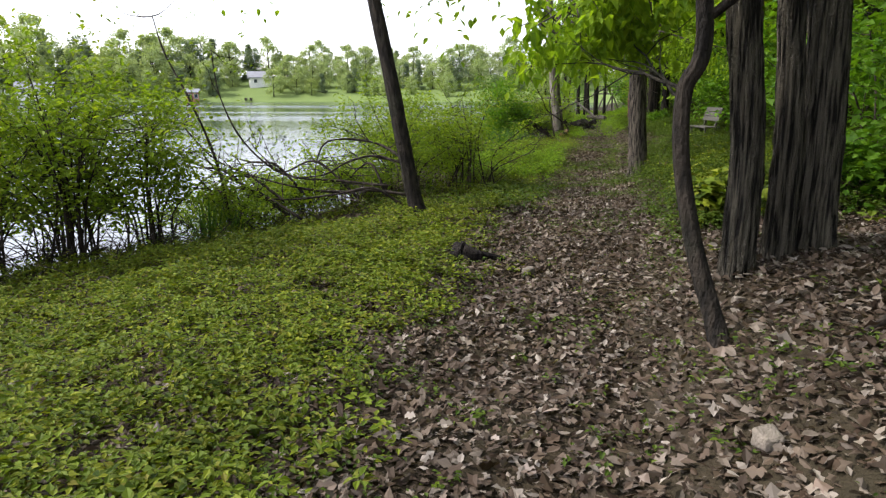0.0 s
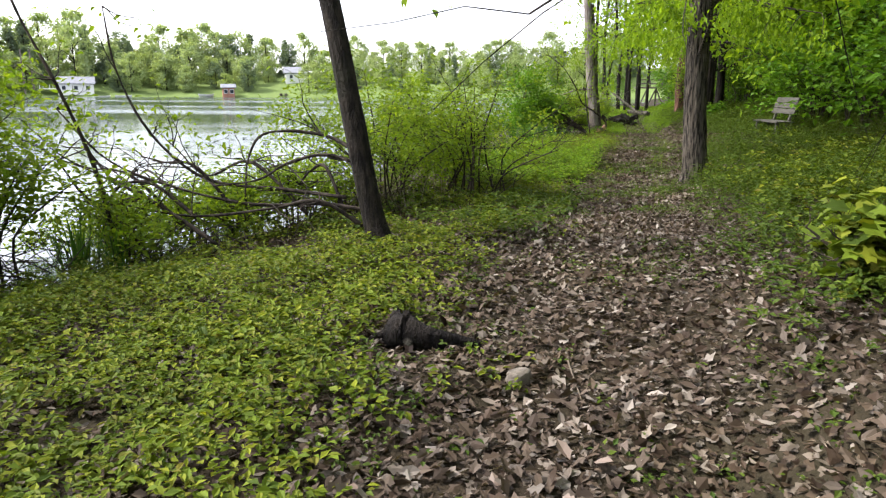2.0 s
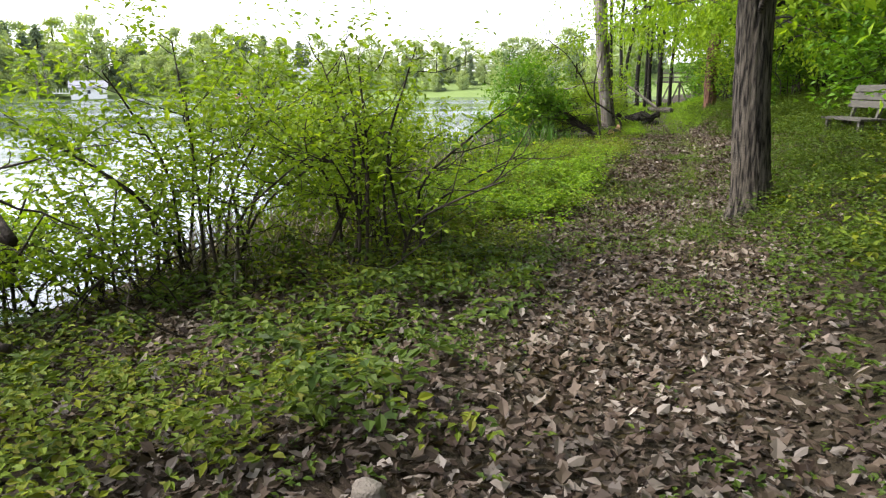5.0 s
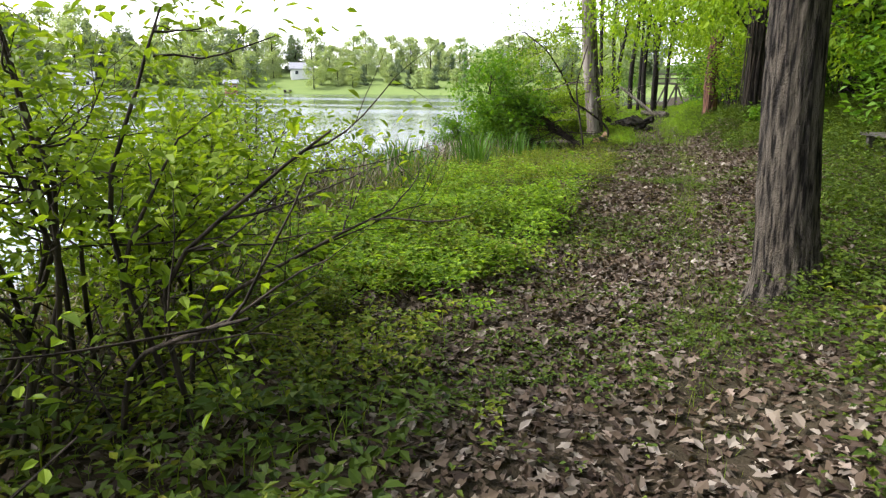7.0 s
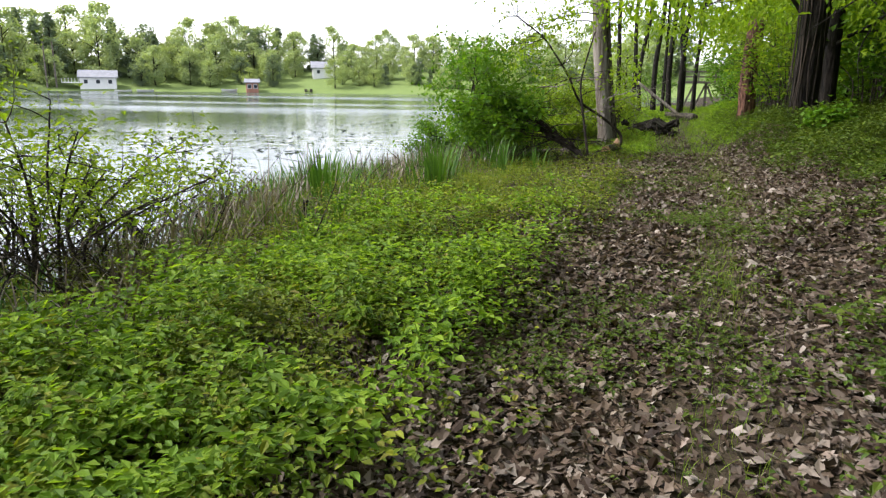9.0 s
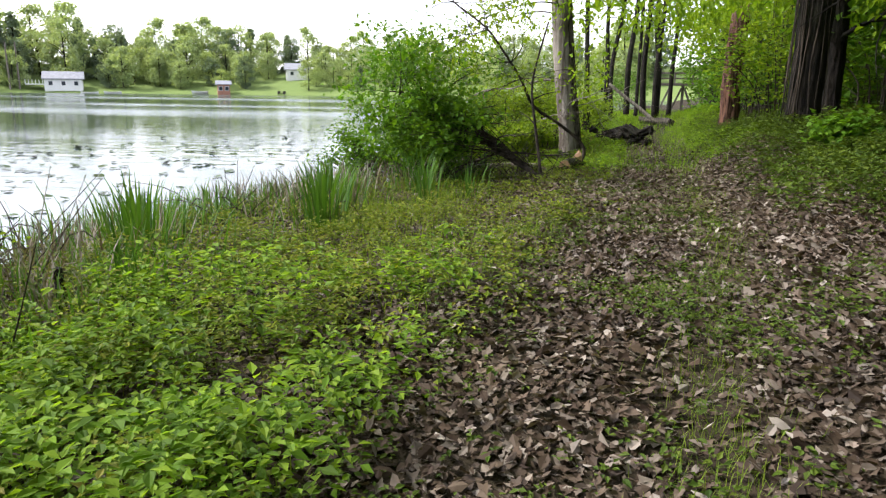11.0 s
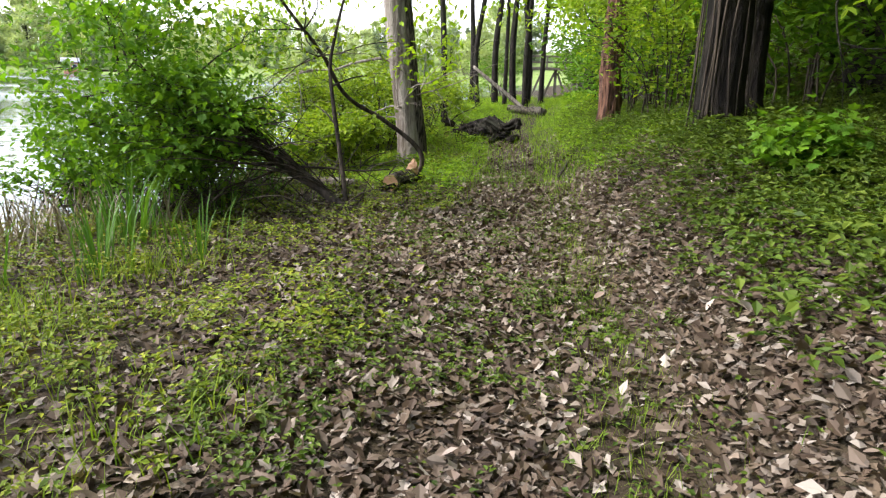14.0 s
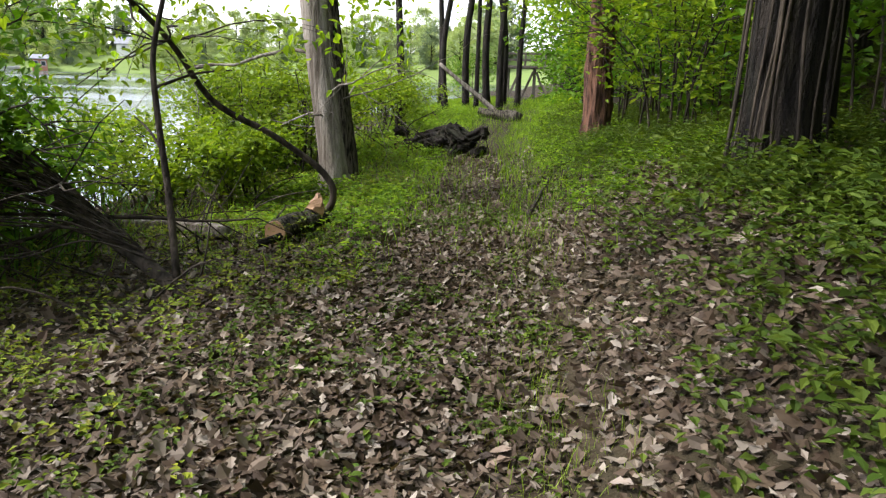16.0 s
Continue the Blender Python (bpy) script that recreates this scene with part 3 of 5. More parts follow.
x, y = thinned(5200, -3.3, -0.9, 16.5, 24, lambda u, x, y: np.clip(patchy(x, y, 2.3, 31) * 1.8 - 0.2, 0, 1) * np.clip((24 - y) / 3, 0, 1) * np.clip((y - 16.5) / 2.5, 0, 1) * np.clip((-0.9 - u) / 0.5, 0, 1))
herbs("tall_herbs", x, y, "lush", "tall lush green herbs beside the marsh", 0.055, 13, 0.2, 0.11)
x, y = thinned(12000, -2.6, 2.2, 30.5, 47, lambda u, x, y: np.clip((np.abs(u + 0.1) - 0.65) / 0.4, 0, 1) * np.clip((y - 30.5) / 2, 0, 1) * np.clip(1.7 * patchy(x, y, 1.1, 37) - 0.2, 0, 1))
herbs("tall_herbs", x, y, "lush", "bright green herbs beside the far trail", 0.06, 8, 0.15, 0.1)


def blades(name, x, y, mat, label, tall, tpl=BLADE, lean=0.35, category="grass"):
    g = Geo()
    n = len(x)
    scatter(g, tpl, np.column_stack([x, y, height(x, y) - 0.01]), rng.uniform(0.55, 1.25, n) * tall, rng.uniform(0, 6.283, n), 1.57 - np.abs(rng.normal(0, lean, n)), rng.normal(0, 0.2, n))
    return solid(name, g, mat, label, category, kind="stuff")


x, y = thinned(26000, -0.2, 0.85, 15.5, 32, lambda u, x, y: np.clip((y - 15.5) / 3, 0, 1) * np.exp(-((u - 0.28) / 0.22) ** 2) * np.clip(0.2 + patchy(x, y, 1.6, 6), 0, 1))
blades("grass", x, y, "grass", "thin strip of short grass along the trail", 0.1, REED, 0.7)
x, y = thinned(46000, -3.2, 1.7, 29, 56, lambda u, x, y: np.clip((y - 30) / 4, 0, 1) * (0.3 + 0.7 * (np.abs(u + 0.3) > 0.4)))
blades("grass", x, y, "lush", "bright green grass on the far trail", 0.2)
x, y = thinned(9000, -4, -1.2, 15, 26, lambda u, x, y: np.clip(patchy(x, y, 1.1, 9), 0, 1))
blades("grass", x, y, "grass", "bright green grass on the lake bank", 0.2)
x = np.concatenate([rng.normal(cx, 0.28, 260) for cx in (-1.3, -1.0, -1.8, -0.9)])
y = np.concatenate([rng.normal(cy, 0.28, 260) for cy in (25.6, 26.5, 26.8, 27.6)])
blades("grass", x, y, "grass", "dense clump of long bright grass near the shore", 0.22)
x, y = thinned(30000, -9, -3.0, 17, 40, lambda u, x, y: np.exp(-((u - along(SHORE, y) - 0.7) / 1.3) ** 2) * np.clip(1.9 * patchy(x, y, 1.3, 12) - 0.5, 0, 1))
blades("sedge", x, y, "reed", "green sedges growing along the lake edge", 0.42, REED, 0.3, "sedge")
x, y = thinned(16000, -8, -3, 14.5, 30, lambda u, x, y: np.exp(-((u - along(SHORE, y) - 0.9) / 0.9) ** 2) * (patchy(x, y, 1.0, 15) > 0.48))
blades("dead_reeds", x, y, "dead_reed", "bent grey dead reeds at the water's edge", 0.5, REED, 0.75, "reeds")


def reed_clump(x, y, n, tall, wide):
    at = on_ground(x, y, -0.03)
    g = Geo()
    a = rng.uniform(0, 6.283, n)
    r = np.abs(rng.normal(0, wide, n))
    p = np.column_stack([x + np.cos(a) * r, y + np.sin(a) * r, np.full(n, at[2])])
    scatter(g, REED, p, rng.uniform(0.6, 1.15, n) * tall, a - 1.57, 1.57 - np.abs(rng.normal(0.08, 0.14, n)), rng.normal(0, 0.1, n))
    return solid("iris_clump", g, "reed", "clump of upright sword-shaped green iris leaves", "iris", "iris clumps at the shore", "stuff", at=at)


for cx, cy, cn, ct, cw in ((-4.55, 11.15, 60, 0.75, 0.16), (-4.2, 11.3, 30, 0.6, 0.12), (-2.3, 27.1, 110, 0.7, 0.28), (-2.75, 24.1, 120, 0.75, 0.35), (-1.75, 25.6, 90, 0.75, 0.2), (-1.2, 27.5, 40, 0.6, 0.15), (-0.8, 28.2, 40, 0.5, 0.2), (-1.6, 28.6, 60, 0.7, 0.25), (-3.6, 25.2, 80, 0.6, 0.35), (-2.0, 23.0, 40, 0.5, 0.25)):
    reed_clump(cx, cy, cn, ct, cw)

g = Geo()
for k in range(260):
    px, py = rnd.uniform(-14, -6.0), rnd.triangular(22, 52, 30)
    if px > -7 and rnd.random() < 0.3 or height(px, py) > WATER - 0.02:
        continue
    r, a0 = rnd.uniform(0.05, 0.12), rnd.uniform(0, 6.28)
    ring = [(px + r * math.cos(a0 + t), py + r * math.sin(a0 + t), WATER + 0.012 + (0.1 * r * (1 + math.sin(3 * t)) if k % 3 else 0.25 * r * (1 + math.cos(t)))) for t in np.linspace(0.15, 6.1, 11)]
    g.add([(px, py, WATER + 0.012)] + ring, [(0, i, i + 1) for i in range(1, 11)])
solid("lily_pads", g, "pad", "dark green lily pads floating on the lake", "lily pads", kind="stuff", smooth=True)


# ---------------------------------------------------------------- trees
def tree(at, name, label, bark, pts, r0, r1, limbs=(), leaf=None, per=10, spread=0.16, size=0.09, tpl=OVATE, kids=4, level=2, group="", leaf_lift=-0.5, category="tree", **kw):
    """trunk through pts (from the base up, relative), limbs: (height share, direction, length, radius)."""
    t = thing(name, at, label, category, group)
    g = Geo()
    trunk(g, pts, r0, r1, **kw)
    part("trunk", g, bark, t, smooth=True)
    if limbs:
        c = spline(pts, 101)
        tips = []
        for s, d, length, r in limbs:
            g = Geo()
            grow(g, c[int(s * 100)], d, length, r, level, tips, 0.3, 0.05, kids)
            part("limb", g, bark, t, smooth=True)
        tips = [p for p in tips if p[2] > 1.6]
        if leaf:
            g = Geo()
            leaves_at(g, tips, per, spread, size, tpl, leaf_lift, 0.5, at)
            part("crown", g, leaf, t, "leafy green crown")
    return t


def fan(n, s0, s1, length, r, down=0.0, seed=1, centre=None, width=6.283):
    """Limbs all round a trunk, or within width about the angle centre."""
    q = random.Random(seed)
    out = []
    for i in range(n):
        a = (centre or 0) + (i / n - 0.5) * width + q.uniform(-0.3, 0.3)
        s = s0 + (s1 - s0) * q.random()
        out.append((s, (math.cos(a), math.sin(a), q.uniform(0.0, 0.5) - down), length * q.uniform(0.7, 1.15), r * q.uniform(0.7, 1.1)))
    return out


def bough(parent, line, r, twigs, drop, mat, size, per, spread=0.12, tpl=OVATE):
    """A limb through world points of a tree, with leafy twigs hanging from it."""
    o = np.array(parent.location)
    c = spline(np.array(line) - o, 20)
    g, tips = Geo(), []
    tube(g, c, np.linspace(r, r * 0.35, 20), 7)
    for k in range(twigs):
        j = rnd.randint(6, 19)
        grow(g, c[j], (rnd.gauss(0, 0.8), rnd.gauss(0, 0.8), rnd.uniform(-0.9, 0.4)), drop * rnd.uniform(0.6, 1.2), 0.006, 1, tips, 0.3, -0.25, 3)
    limb = part("bough", g, "twig", parent, smooth=True)
    g = Geo()
    leaves_at(g, tips, per, spread, size, tpl, -0.7, 0.4)
    part("foliage", g, mat, limb, "hanging green leaves")


# crooked young tree at the start of the trail, with a drooping leafy limb
crooked = tree(on_ground(1.3, 6.32, -0.05), "crooked_tree", "thin crooked tree with smooth dark bark", "bark_smooth",
     [(0.05, -0.03, 0), (-0.02, 0.05, 0.24), (-0.13, 0.14, 0.6), (-0.22, 0.2, 1.02), (-0.25, 0.22, 1.32), (-0.24, 0.23, 1.55), (-0.17, 0.22, 1.72), (-0.18, 0.22, 2.05), (-0.3, 0.3, 3.2), (-0.2, 0.6, 5.0)], 0.055, 0.042,
     [(0.52, (-0.3, 1, 0.05), 0.8, 0.012), (0.55, (-0.55, 0.9, 0.05), 0.9, 0.012), (0.57, (0.2, 1, 0.05), 0.9, 0.012), (0.54, (-0.1, 1, 0.0), 1.3, 0.012), (0.75, (1, 0.2, 0.4), 2, 0.03), (0.85, (-0.6, -0.6, 0.6), 2, 0.03), (0.95, (0.4, 0.5, 0.8), 2, 0.03)],
     "tree", 9, 0.11, 0.08, OVATE, 3, 2, rings=80, ridge=0.004, count=6, flare=0.5, flare_h=0.12, seed=3)
bough(crooked, [(1.08, 6.6, 2.75), (0.95, 6.9, 2.75), (0.6, 7.3, 2.45), (0.1, 7.6, 2.2)], 0.014, 30, 0.34, "tree", 0.1, 4, 0.06, FOLD)
bough(crooked, [(1.08, 6.6, 2.85), (1.05, 7.1, 2.75), (0.9, 7.6, 2.5), (0.55, 8.1, 2.35)], 0.014, 30, 0.34, "tree", 0.1, 4, 0.06, FOLD)
# cluster of furrowed trunks
for bx, by, rr, lx, sd, fl in ((1.66, 7.5, 0.115, -0.24, 4, 0.2), (2.0, 7.75, 0.1, -0.16, 5, 0.2), (2.28, 7.9, 0.15, -0.12, 6, 0.25)):
    tree(on_ground(bx, by, -0.06), "hickory_tree", "tall straight tree with deeply furrowed grey bark", "bark_grey",
         [(0, 0, 0), (0.0, 0.02, 1.0), (lx * 0.6, 0.05, 2.4), (lx, 0.1, 4.5), (lx * 2, 0.3, 9)], rr, rr * 0.75,
         fan(6, 0.45, 1.0, 3.0, 0.05, -0.1, sd, 0.3, 4.5), "tree", 4, 0.3, 0.17, PATCH, 4, 2, "furrowed tree cluster", segs=56, rings=60, ridge=0.02, count=17, flare=fl, flare_h=0.3, seed=sd)
# straight tree beside the trail
oak = tree(on_ground(2.05, 18.2, -0.1), "oak_tree", "straight oak tree with ridged grey-brown bark beside the trail", "bark_oak",
     [(0, 0, 0), (-0.08, 0, 0.7), (-0.13, 0, 1.5), (-0.15, 0, 2.4), (-0.12, 0.05, 5), (0.1, 0.2, 10)], 0.2, 0.15,
     fan(5, 0.5, 0.95, 2.4, 0.045, -0.6, 22, 0.3, 4), "tree", 11, 0.2, 0.1, FOLD, 4, 2, segs=56, rings=60, ridge=0.014, count=19, flare=0.6, flare_h=0.16, seed=8)
for line in ([(1.9, 18.3, 3.3), (1.7, 17.9, 3.2), (1.2, 17.4, 2.95), (0.8, 17.0, 2.8)], [(1.95, 18.3, 3.1), (2.3, 17.8, 3.0), (2.9, 17.3, 2.75), (3.4, 16.9, 2.6)], [(1.95, 18.3, 3.3), (2.4, 18.8, 3.2), (3.2, 19.2, 2.9), (3.9, 19.4, 2.6)], [(1.9, 18.4, 3.5), (1.6, 19.0, 3.4), (1.1, 19.8, 3.2), (0.7, 20.6, 3.1)]):
    bough(oak, line, 0.022, 16, 0.5, "tree", 0.1, 4, 0.12)
# tree leaning towards the lake, vine at its foot
tree(on_ground(-1.62, 11.75, -0.06), "leaning_tree", "slender tree leaning over the lake with smooth dark bark", "bark_smooth",
     [(0.03, 0, 0), (-0.1, 0.03, 0.45), (-0.27, 0.06, 1.3), (-0.43, 0.1, 2.1), (-0.85, 0.2, 4), (-1.7, 0.4, 8)], 0.105, 0.075,
     fan(6, 0.7, 1.0, 1.8, 0.03, -0.4, 31), "tree", 5, 0.2, 0.11, OVATE, 4, 2, segs=48, rings=90, ridge=0.006, count=9, flare=0.6, flare_h=0.15, seed=9)
# half-stripped dead trunk
snag = tree(on_ground(0.02, 34.3, -0.08), "dead_tree", "half-stripped dead tree trunk with pale bare wood", "bark_pale",
            [(0, 0, 0), (-0.03, 0.02, 0.5), (-0.12, 0.05, 1.2), (-0.24, 0.1, 2.2), (-0.5, 0.2, 5), (-0.7, 0.3, 8)], 0.2, 0.14,
            fan(6, 0.3, 0.4, 1.7, 0.016, 0.05, 43) + fan(5, 0.42, 0.9, 1.8, 0.03, -0.15, 41), "tree", 5, 0.25, 0.12, OVATE, 4, 2, segs=48, rings=80, ridge=0.006, count=9, flare=0.5, flare_h=0.2, seed=10)
g = Geo()
c = spline([(0, 0, 0), (-0.03, 0.02, 0.5), (-0.12, 0.05, 1.2), (-0.24, 0.1, 2.2), (-0.5, 0.2, 5)], 50)
tube(g, c + (0.1, 0.04, 0), np.linspace(0.19, 0.15, 50) + 0.08 * np.exp(-np.linspace(0, 5, 50) / 0.2), 40, lambda th, i: 0.012 * np.abs(np.sin(6 * th + i * 0.3)) - 0.02)
part("bark", g, "bark_oak", snag, "grey bark remaining on one side", smooth=True)
for line in ([(-0.3, 34.4, 3.1), (-0.8, 34.0, 3.1), (-1.6, 33.4, 2.8), (-2.4, 32.8, 2.3)], [(-0.3, 34.4, 3.3), (0.1, 33.8, 3.3), (0.5, 33.0, 3.1), (0.8, 32.2, 2.9)], [(-0.3, 34.4, 2.9), (-0.9, 34.8, 3.0), (-1.8, 35.0, 2.8), (-2.8, 35.2, 2.3)], [(-0.3, 34.4, 3.3), (-0.6, 33.6, 3.3), (-0.9, 32.6, 3.0), (-1.1, 31.6, 2.7)]):
    bough(snag, line, 0.018, 8, 0.55, "tree", 0.1, 3, 0.14)
# broad dark tree hung with vines, and its twin
big = tree(on_ground(3.7, 30.55, -0.12), "vine_covered_tree", "massive dark tree trunk hung with bare vines", "bark_dark",
           [(0, 0, 0), (0, 0, 1), (0.03, 0.02, 2.4), (0.1, 0.1, 5), (0.2, 0.2, 10)], 0.235, 0.2,
           fan(7, 0.36, 1.0, 3.0, 0.05, -0.1, 51, 0.3, 4), "tree", 8, 0.3, 0.15, PATCH, 4, 2, segs=56, rings=60, ridge=0.018, count=11, flare=0.4, flare_h=0.25, seed=12)
for line in ([(3.5, 30.4, 3.6), (2.8, 29.6, 3.6), (1.9, 28.6, 3.4), (0.9, 27.6, 3.2)], [(3.5, 30.4, 3.8), (2.6, 30.0, 3.8), (1.4, 29.6, 3.5), (0.4, 29.4, 3.2)], [(3.5, 30.4, 3.5), (3.0, 29.2, 3.5), (2.5, 27.8, 3.3), (2.2, 26.4, 3.2)], [(3.6, 30.6, 3.3), (3.0, 31.4, 3.3), (2.2, 32.2, 3.1), (1.7, 33.0, 2.9)], [(3.7, 30.4, 3.1), (4.2, 29.6, 3.0), (4.9, 28.8, 2.6), (5.4, 28.0, 2.2)]):
    bough(big, line, 0.03, 18, 0.6, "tree", 0.11, 4, 0.15)
for k in range(11):
    a = rnd.uniform(2.6, 5.6)
    g = Geo()
    line = [(0.25 * math.cos(a + rnd.uniform(-0.15, 0.15)) * (1.25 - 0.25 * min(h / 1.5, 1)), 0.25 * math.sin(a + rnd.uniform(-0.1, 0.1)) * (1.25 - 0.25 * min(h / 1.5, 1)), h) for h in (0.03, 0.5, 1.1, 1.8, 2.8, 4)]
    tube(g, spline(line, 18), rnd.uniform(0.006, 0.012), 5)
    part("vine", g, "twig", big, "bare grey vine stem", smooth=True)
tree(on_ground(4.25, 31.3, -0.1), "forest_tree", "dark furrowed tree trunk on the wooded bank", "bark_dark",
     [(0, 0, 0), (-0.02, 0, 1), (0, 0.05, 3), (0.2, 0.1, 9)], 0.14, 0.11, fan(8, 0.4, 1.0, 3, 0.05, -0.1, 52), "tree", 4, 0.3, 0.16, PATCH, 4, 2, segs=40, rings=60, flare=0.5, seed=13)
# broken reddish stub with a hollow
stub = thing("broken_tree", on_ground(3.4, 36.2, -0.08), "broken rotten tree stub with reddish exposed wood", "tree")
g = Geo()
trunk(g, [(0, 0, 0), (0.02, 0, 0.6), (0.0, 0, 1.4), (0.05, 0, 2.75)], 0.22, 0.17, 40, 50, 0.03, 11, 0.35, 0.15, 14)
part("trunk", g, "bark_red", stub, smooth=True)
for k in range(7):
    g = Geo()
    a = k * 0.9
    tube(g, [(0.05 + 0.13 * math.cos(a), 0.13 * math.sin(a), 2.6), (0.05 + 0.14 * math.cos(a), 0.14 * math.sin(a), 2.78 + rnd.uniform(0, 0.22))], [0.045, 0.008], 5)
    part("splinter", g, "bark_red", stub)
g = Geo()
tube(g, spline([(-0.06, -0.2, 0.12), (-0.02, -0.24, 0.2), (0.06, -0.22, 0.28)], 8), [0.02, 0.06, 0.08, 0.085, 0.085, 0.08, 0.06, 0.02], 10)
part("hollow", g, "twig", stub, "dark rotten hollow", smooth=True)

# thin trunks at the end of the trail
for k, (tx, ty, rr) in enumerate(((-0.05, 41.2, 0.085), (0.55, 46.5, 0.09), (1.1, 48, 0.11), (1.45, 46.8, 0.07), (1.75, 49, 0.12), (2.15, 47.5, 0.1), (2.3, 50.5, 0.13), (2.75, 48.8, 0.09), (0.2, 49.5, 0.1), (4.9, 52, 0.28))):
    tree(on_ground(tx, ty, -0.05), "slender_tree", "slender straight tree trunk near the lake shore", "bark_dark",
         [(0, 0, 0), (rnd.uniform(-0.1, 0.1), 0, 2), (rnd.uniform(-0.3, 0.3), 0, 5), (rnd.uniform(-0.6, 0.6), 0, 10)], rr, rr * 0.6,
         fan(6, 0.5, 0.95, 1.5, 0.025, -0.1, 60 + k), "tree", 3, 0.3, 0.17, PATCH, 3, 2, "slender trees at the trail's end", segs=14, rings=16, ridge=0.006, flare=0.3, seed=20 + k)


# woodland on the bank: four kinds of trees, set out again and again
def forest_kind(seed, r, low, size):
    return tree((0, 0, 0), "woodland_tree", "tall leafy woodland tree on the shaded bank", "bark_dark",
                [(0, 0, 0), (0.03, 0.02, 1.5), (-0.06, 0.1, 4), (0.15, 0.1, 9)], r, r * 0.6,
                fan(7, low, 0.55, 2.6, 0.045, 0.0, seed) + fan(8, 0.5, 1.0, 3.0, 0.05, 0.0, seed + 50), "tree", 10, 0.36, size, PATCH, 3, 2, "woodland trees", segs=18, rings=24, ridge=0.012, flare=0.5, seed=seed)


forest = [forest_kind(71, 0.16, 0.3, 0.22), forest_kind(72, 0.11, 0.27, 0.2), forest_kind(73, 0.2, 0.33, 0.23)]
# rows further right are added to block sky light, several out of view
sites = [(6.6, 14.5), (7.0, 19), (7.0, 24.5), (7.0, 22), (6.2, 27.5), (7.4, 30), (6.6, 34), (6.2, 38.5), (6.6, 43), (7.8, 38), (8.8, 16), (9, 26), (10.5, 33), (7.6, 10.5), (8, 6.5), (6.5, 2), (9.5, 11), (11.5, 20), (12, 28), (6.4, 48.5), (8.5, 46), (6.8, 55), (11, 42), (12.5, 8), (4.5, -2), (13, 15), (14, 36), (7.5, 61), (10, 52), (6.3, 31.5), (7.5, 26.5), (9.5, 30.5), (9, 22.5), (11, 36.5), (13.5, 31), (14.5, 24), (10.8, 25), (8.3, 19), (16, 29), (16.5, 20), (12.5, 45), (6.8, 26.2), (6.6, 33.2), (6.9, 29.3), (8.2, 31.8), (8.0, 24.6)]
for k, (tx, ty) in enumerate(sites):
    sc = rnd.uniform(0.85, 1.2) * (0.75 if tx < 3 else 1)
    m = Matrix.LocRotScale(on_ground(tx, ty, -0.08), Euler((0, 0, rnd.uniform(0, 6.28))), (sc, sc, sc * rnd.uniform(0.95, 1.15)))
    if k < 3:
        forest[k].matrix_basis = m.normalized()
    else:
        copy_thing(forest[k % 3], m)


# ---------------------------------------------------------------- shrubs
def shrub(at, label, stems, tall, wide, leaf, size, per=6, tpl=OVATE, seed=1, name="shrub", group="", low=0.0, spread=0.1, kids=3, twigs=6):
    """Many stems from one root, leafy towards their ends."""
    q = random.Random(seed)
    t = thing(name, at, label, "shrub", group)
    tips = []
    for i in range(stems):
        a = i / stems * 6.283 + q.uniform(-0.5, 0.5)
        lean = q.uniform(0.1, 1.0)
        end = (math.cos(a) * wide * lean, math.sin(a) * wide * lean, tall * q.uniform(0.65, 1.0) * (1.1 - 0.45 * lean))
        rt = 0.05 + wide * q.uniform(0.0, 0.32)
        c = spline([(math.cos(a) * rt, math.sin(a) * rt, -0.05), (end[0] * 0.35, end[1] * 0.35, end[2] * 0.5), (end[0] * 0.72, end[1] * 0.72, end[2] * 0.82), end], 10)
        g = Geo()
        tube(g, c, np.linspace(0.016, 0.005, 10), 5, cap=False)
        for k in range(twigs):
            j = q.randint(2, 9)
            d = np.array([q.gauss(0, 1) + math.cos(a) * 0.6, q.gauss(0, 1) + math.sin(a) * 0.6, q.uniform(-0.1, 0.7)])
            grow(g, c[j], d, tall * q.uniform(0.18, 0.34), 0.006, 1, tips, 0.3, 0.1, kids)
        part("stem", g, "twig", t, smooth=True)
        tips.extend(c[7:])
    tips = [p for p in tips if p[2] > low]
    g = Geo()
    leaves_at(g, tips, per, spread, size, tpl, -0.1, 0.38, at if abs(at[1]) > 0.1 else None)
    part("foliage", g, leaf, t, "spray of fresh green leaves")
    return t


L1 = "leafy green shrub with many thin dark stems"
for bx, by, bt, bw, sd in ((-5.3, 9.4, 2.5, 1.0, 1), (-6.3, 9.0, 2.6, 1.1, 2), (-6.4, 10.6, 2.4, 1.2, 3), (-7.3, 7.8, 2.5, 1.2, 4), (-7.4, 9.6, 2.6, 1.2, 14), (-5.0, 10.4, 1.9, 0.9, 15)):
    shrub(on_ground(bx, by), L1 + " at the water's edge", 15, bt, bw, "shrub", 0.078, 5, seed=sd, low=0.5)
shrub(on_ground(-1.4, 15.5), "spreading shrub with arching stems and toothed green leaves", 13, 1.95, 1.5, "shrub", 0.06, 5, seed=5, low=0.3)
shrub(on_ground(-2.7, 15.0), "spreading shrub with arching stems and toothed green leaves", 14, 2.05, 1.5, "shrub", 0.066, 8, seed=6, low=0.4)
shrub(on_ground(-2.2, 17.0), "spreading shrub with arching stems and toothed green leaves", 13, 1.45, 1.2, "shrub", 0.072, 7, seed=7, low=0.3)
shrub(on_ground(-3.5, 18.6), "sparse twiggy shrub with small green leaves", 15, 1.7, 1.5, "shrub", 0.06, 4, seed=8, low=0.5, twigs=8)
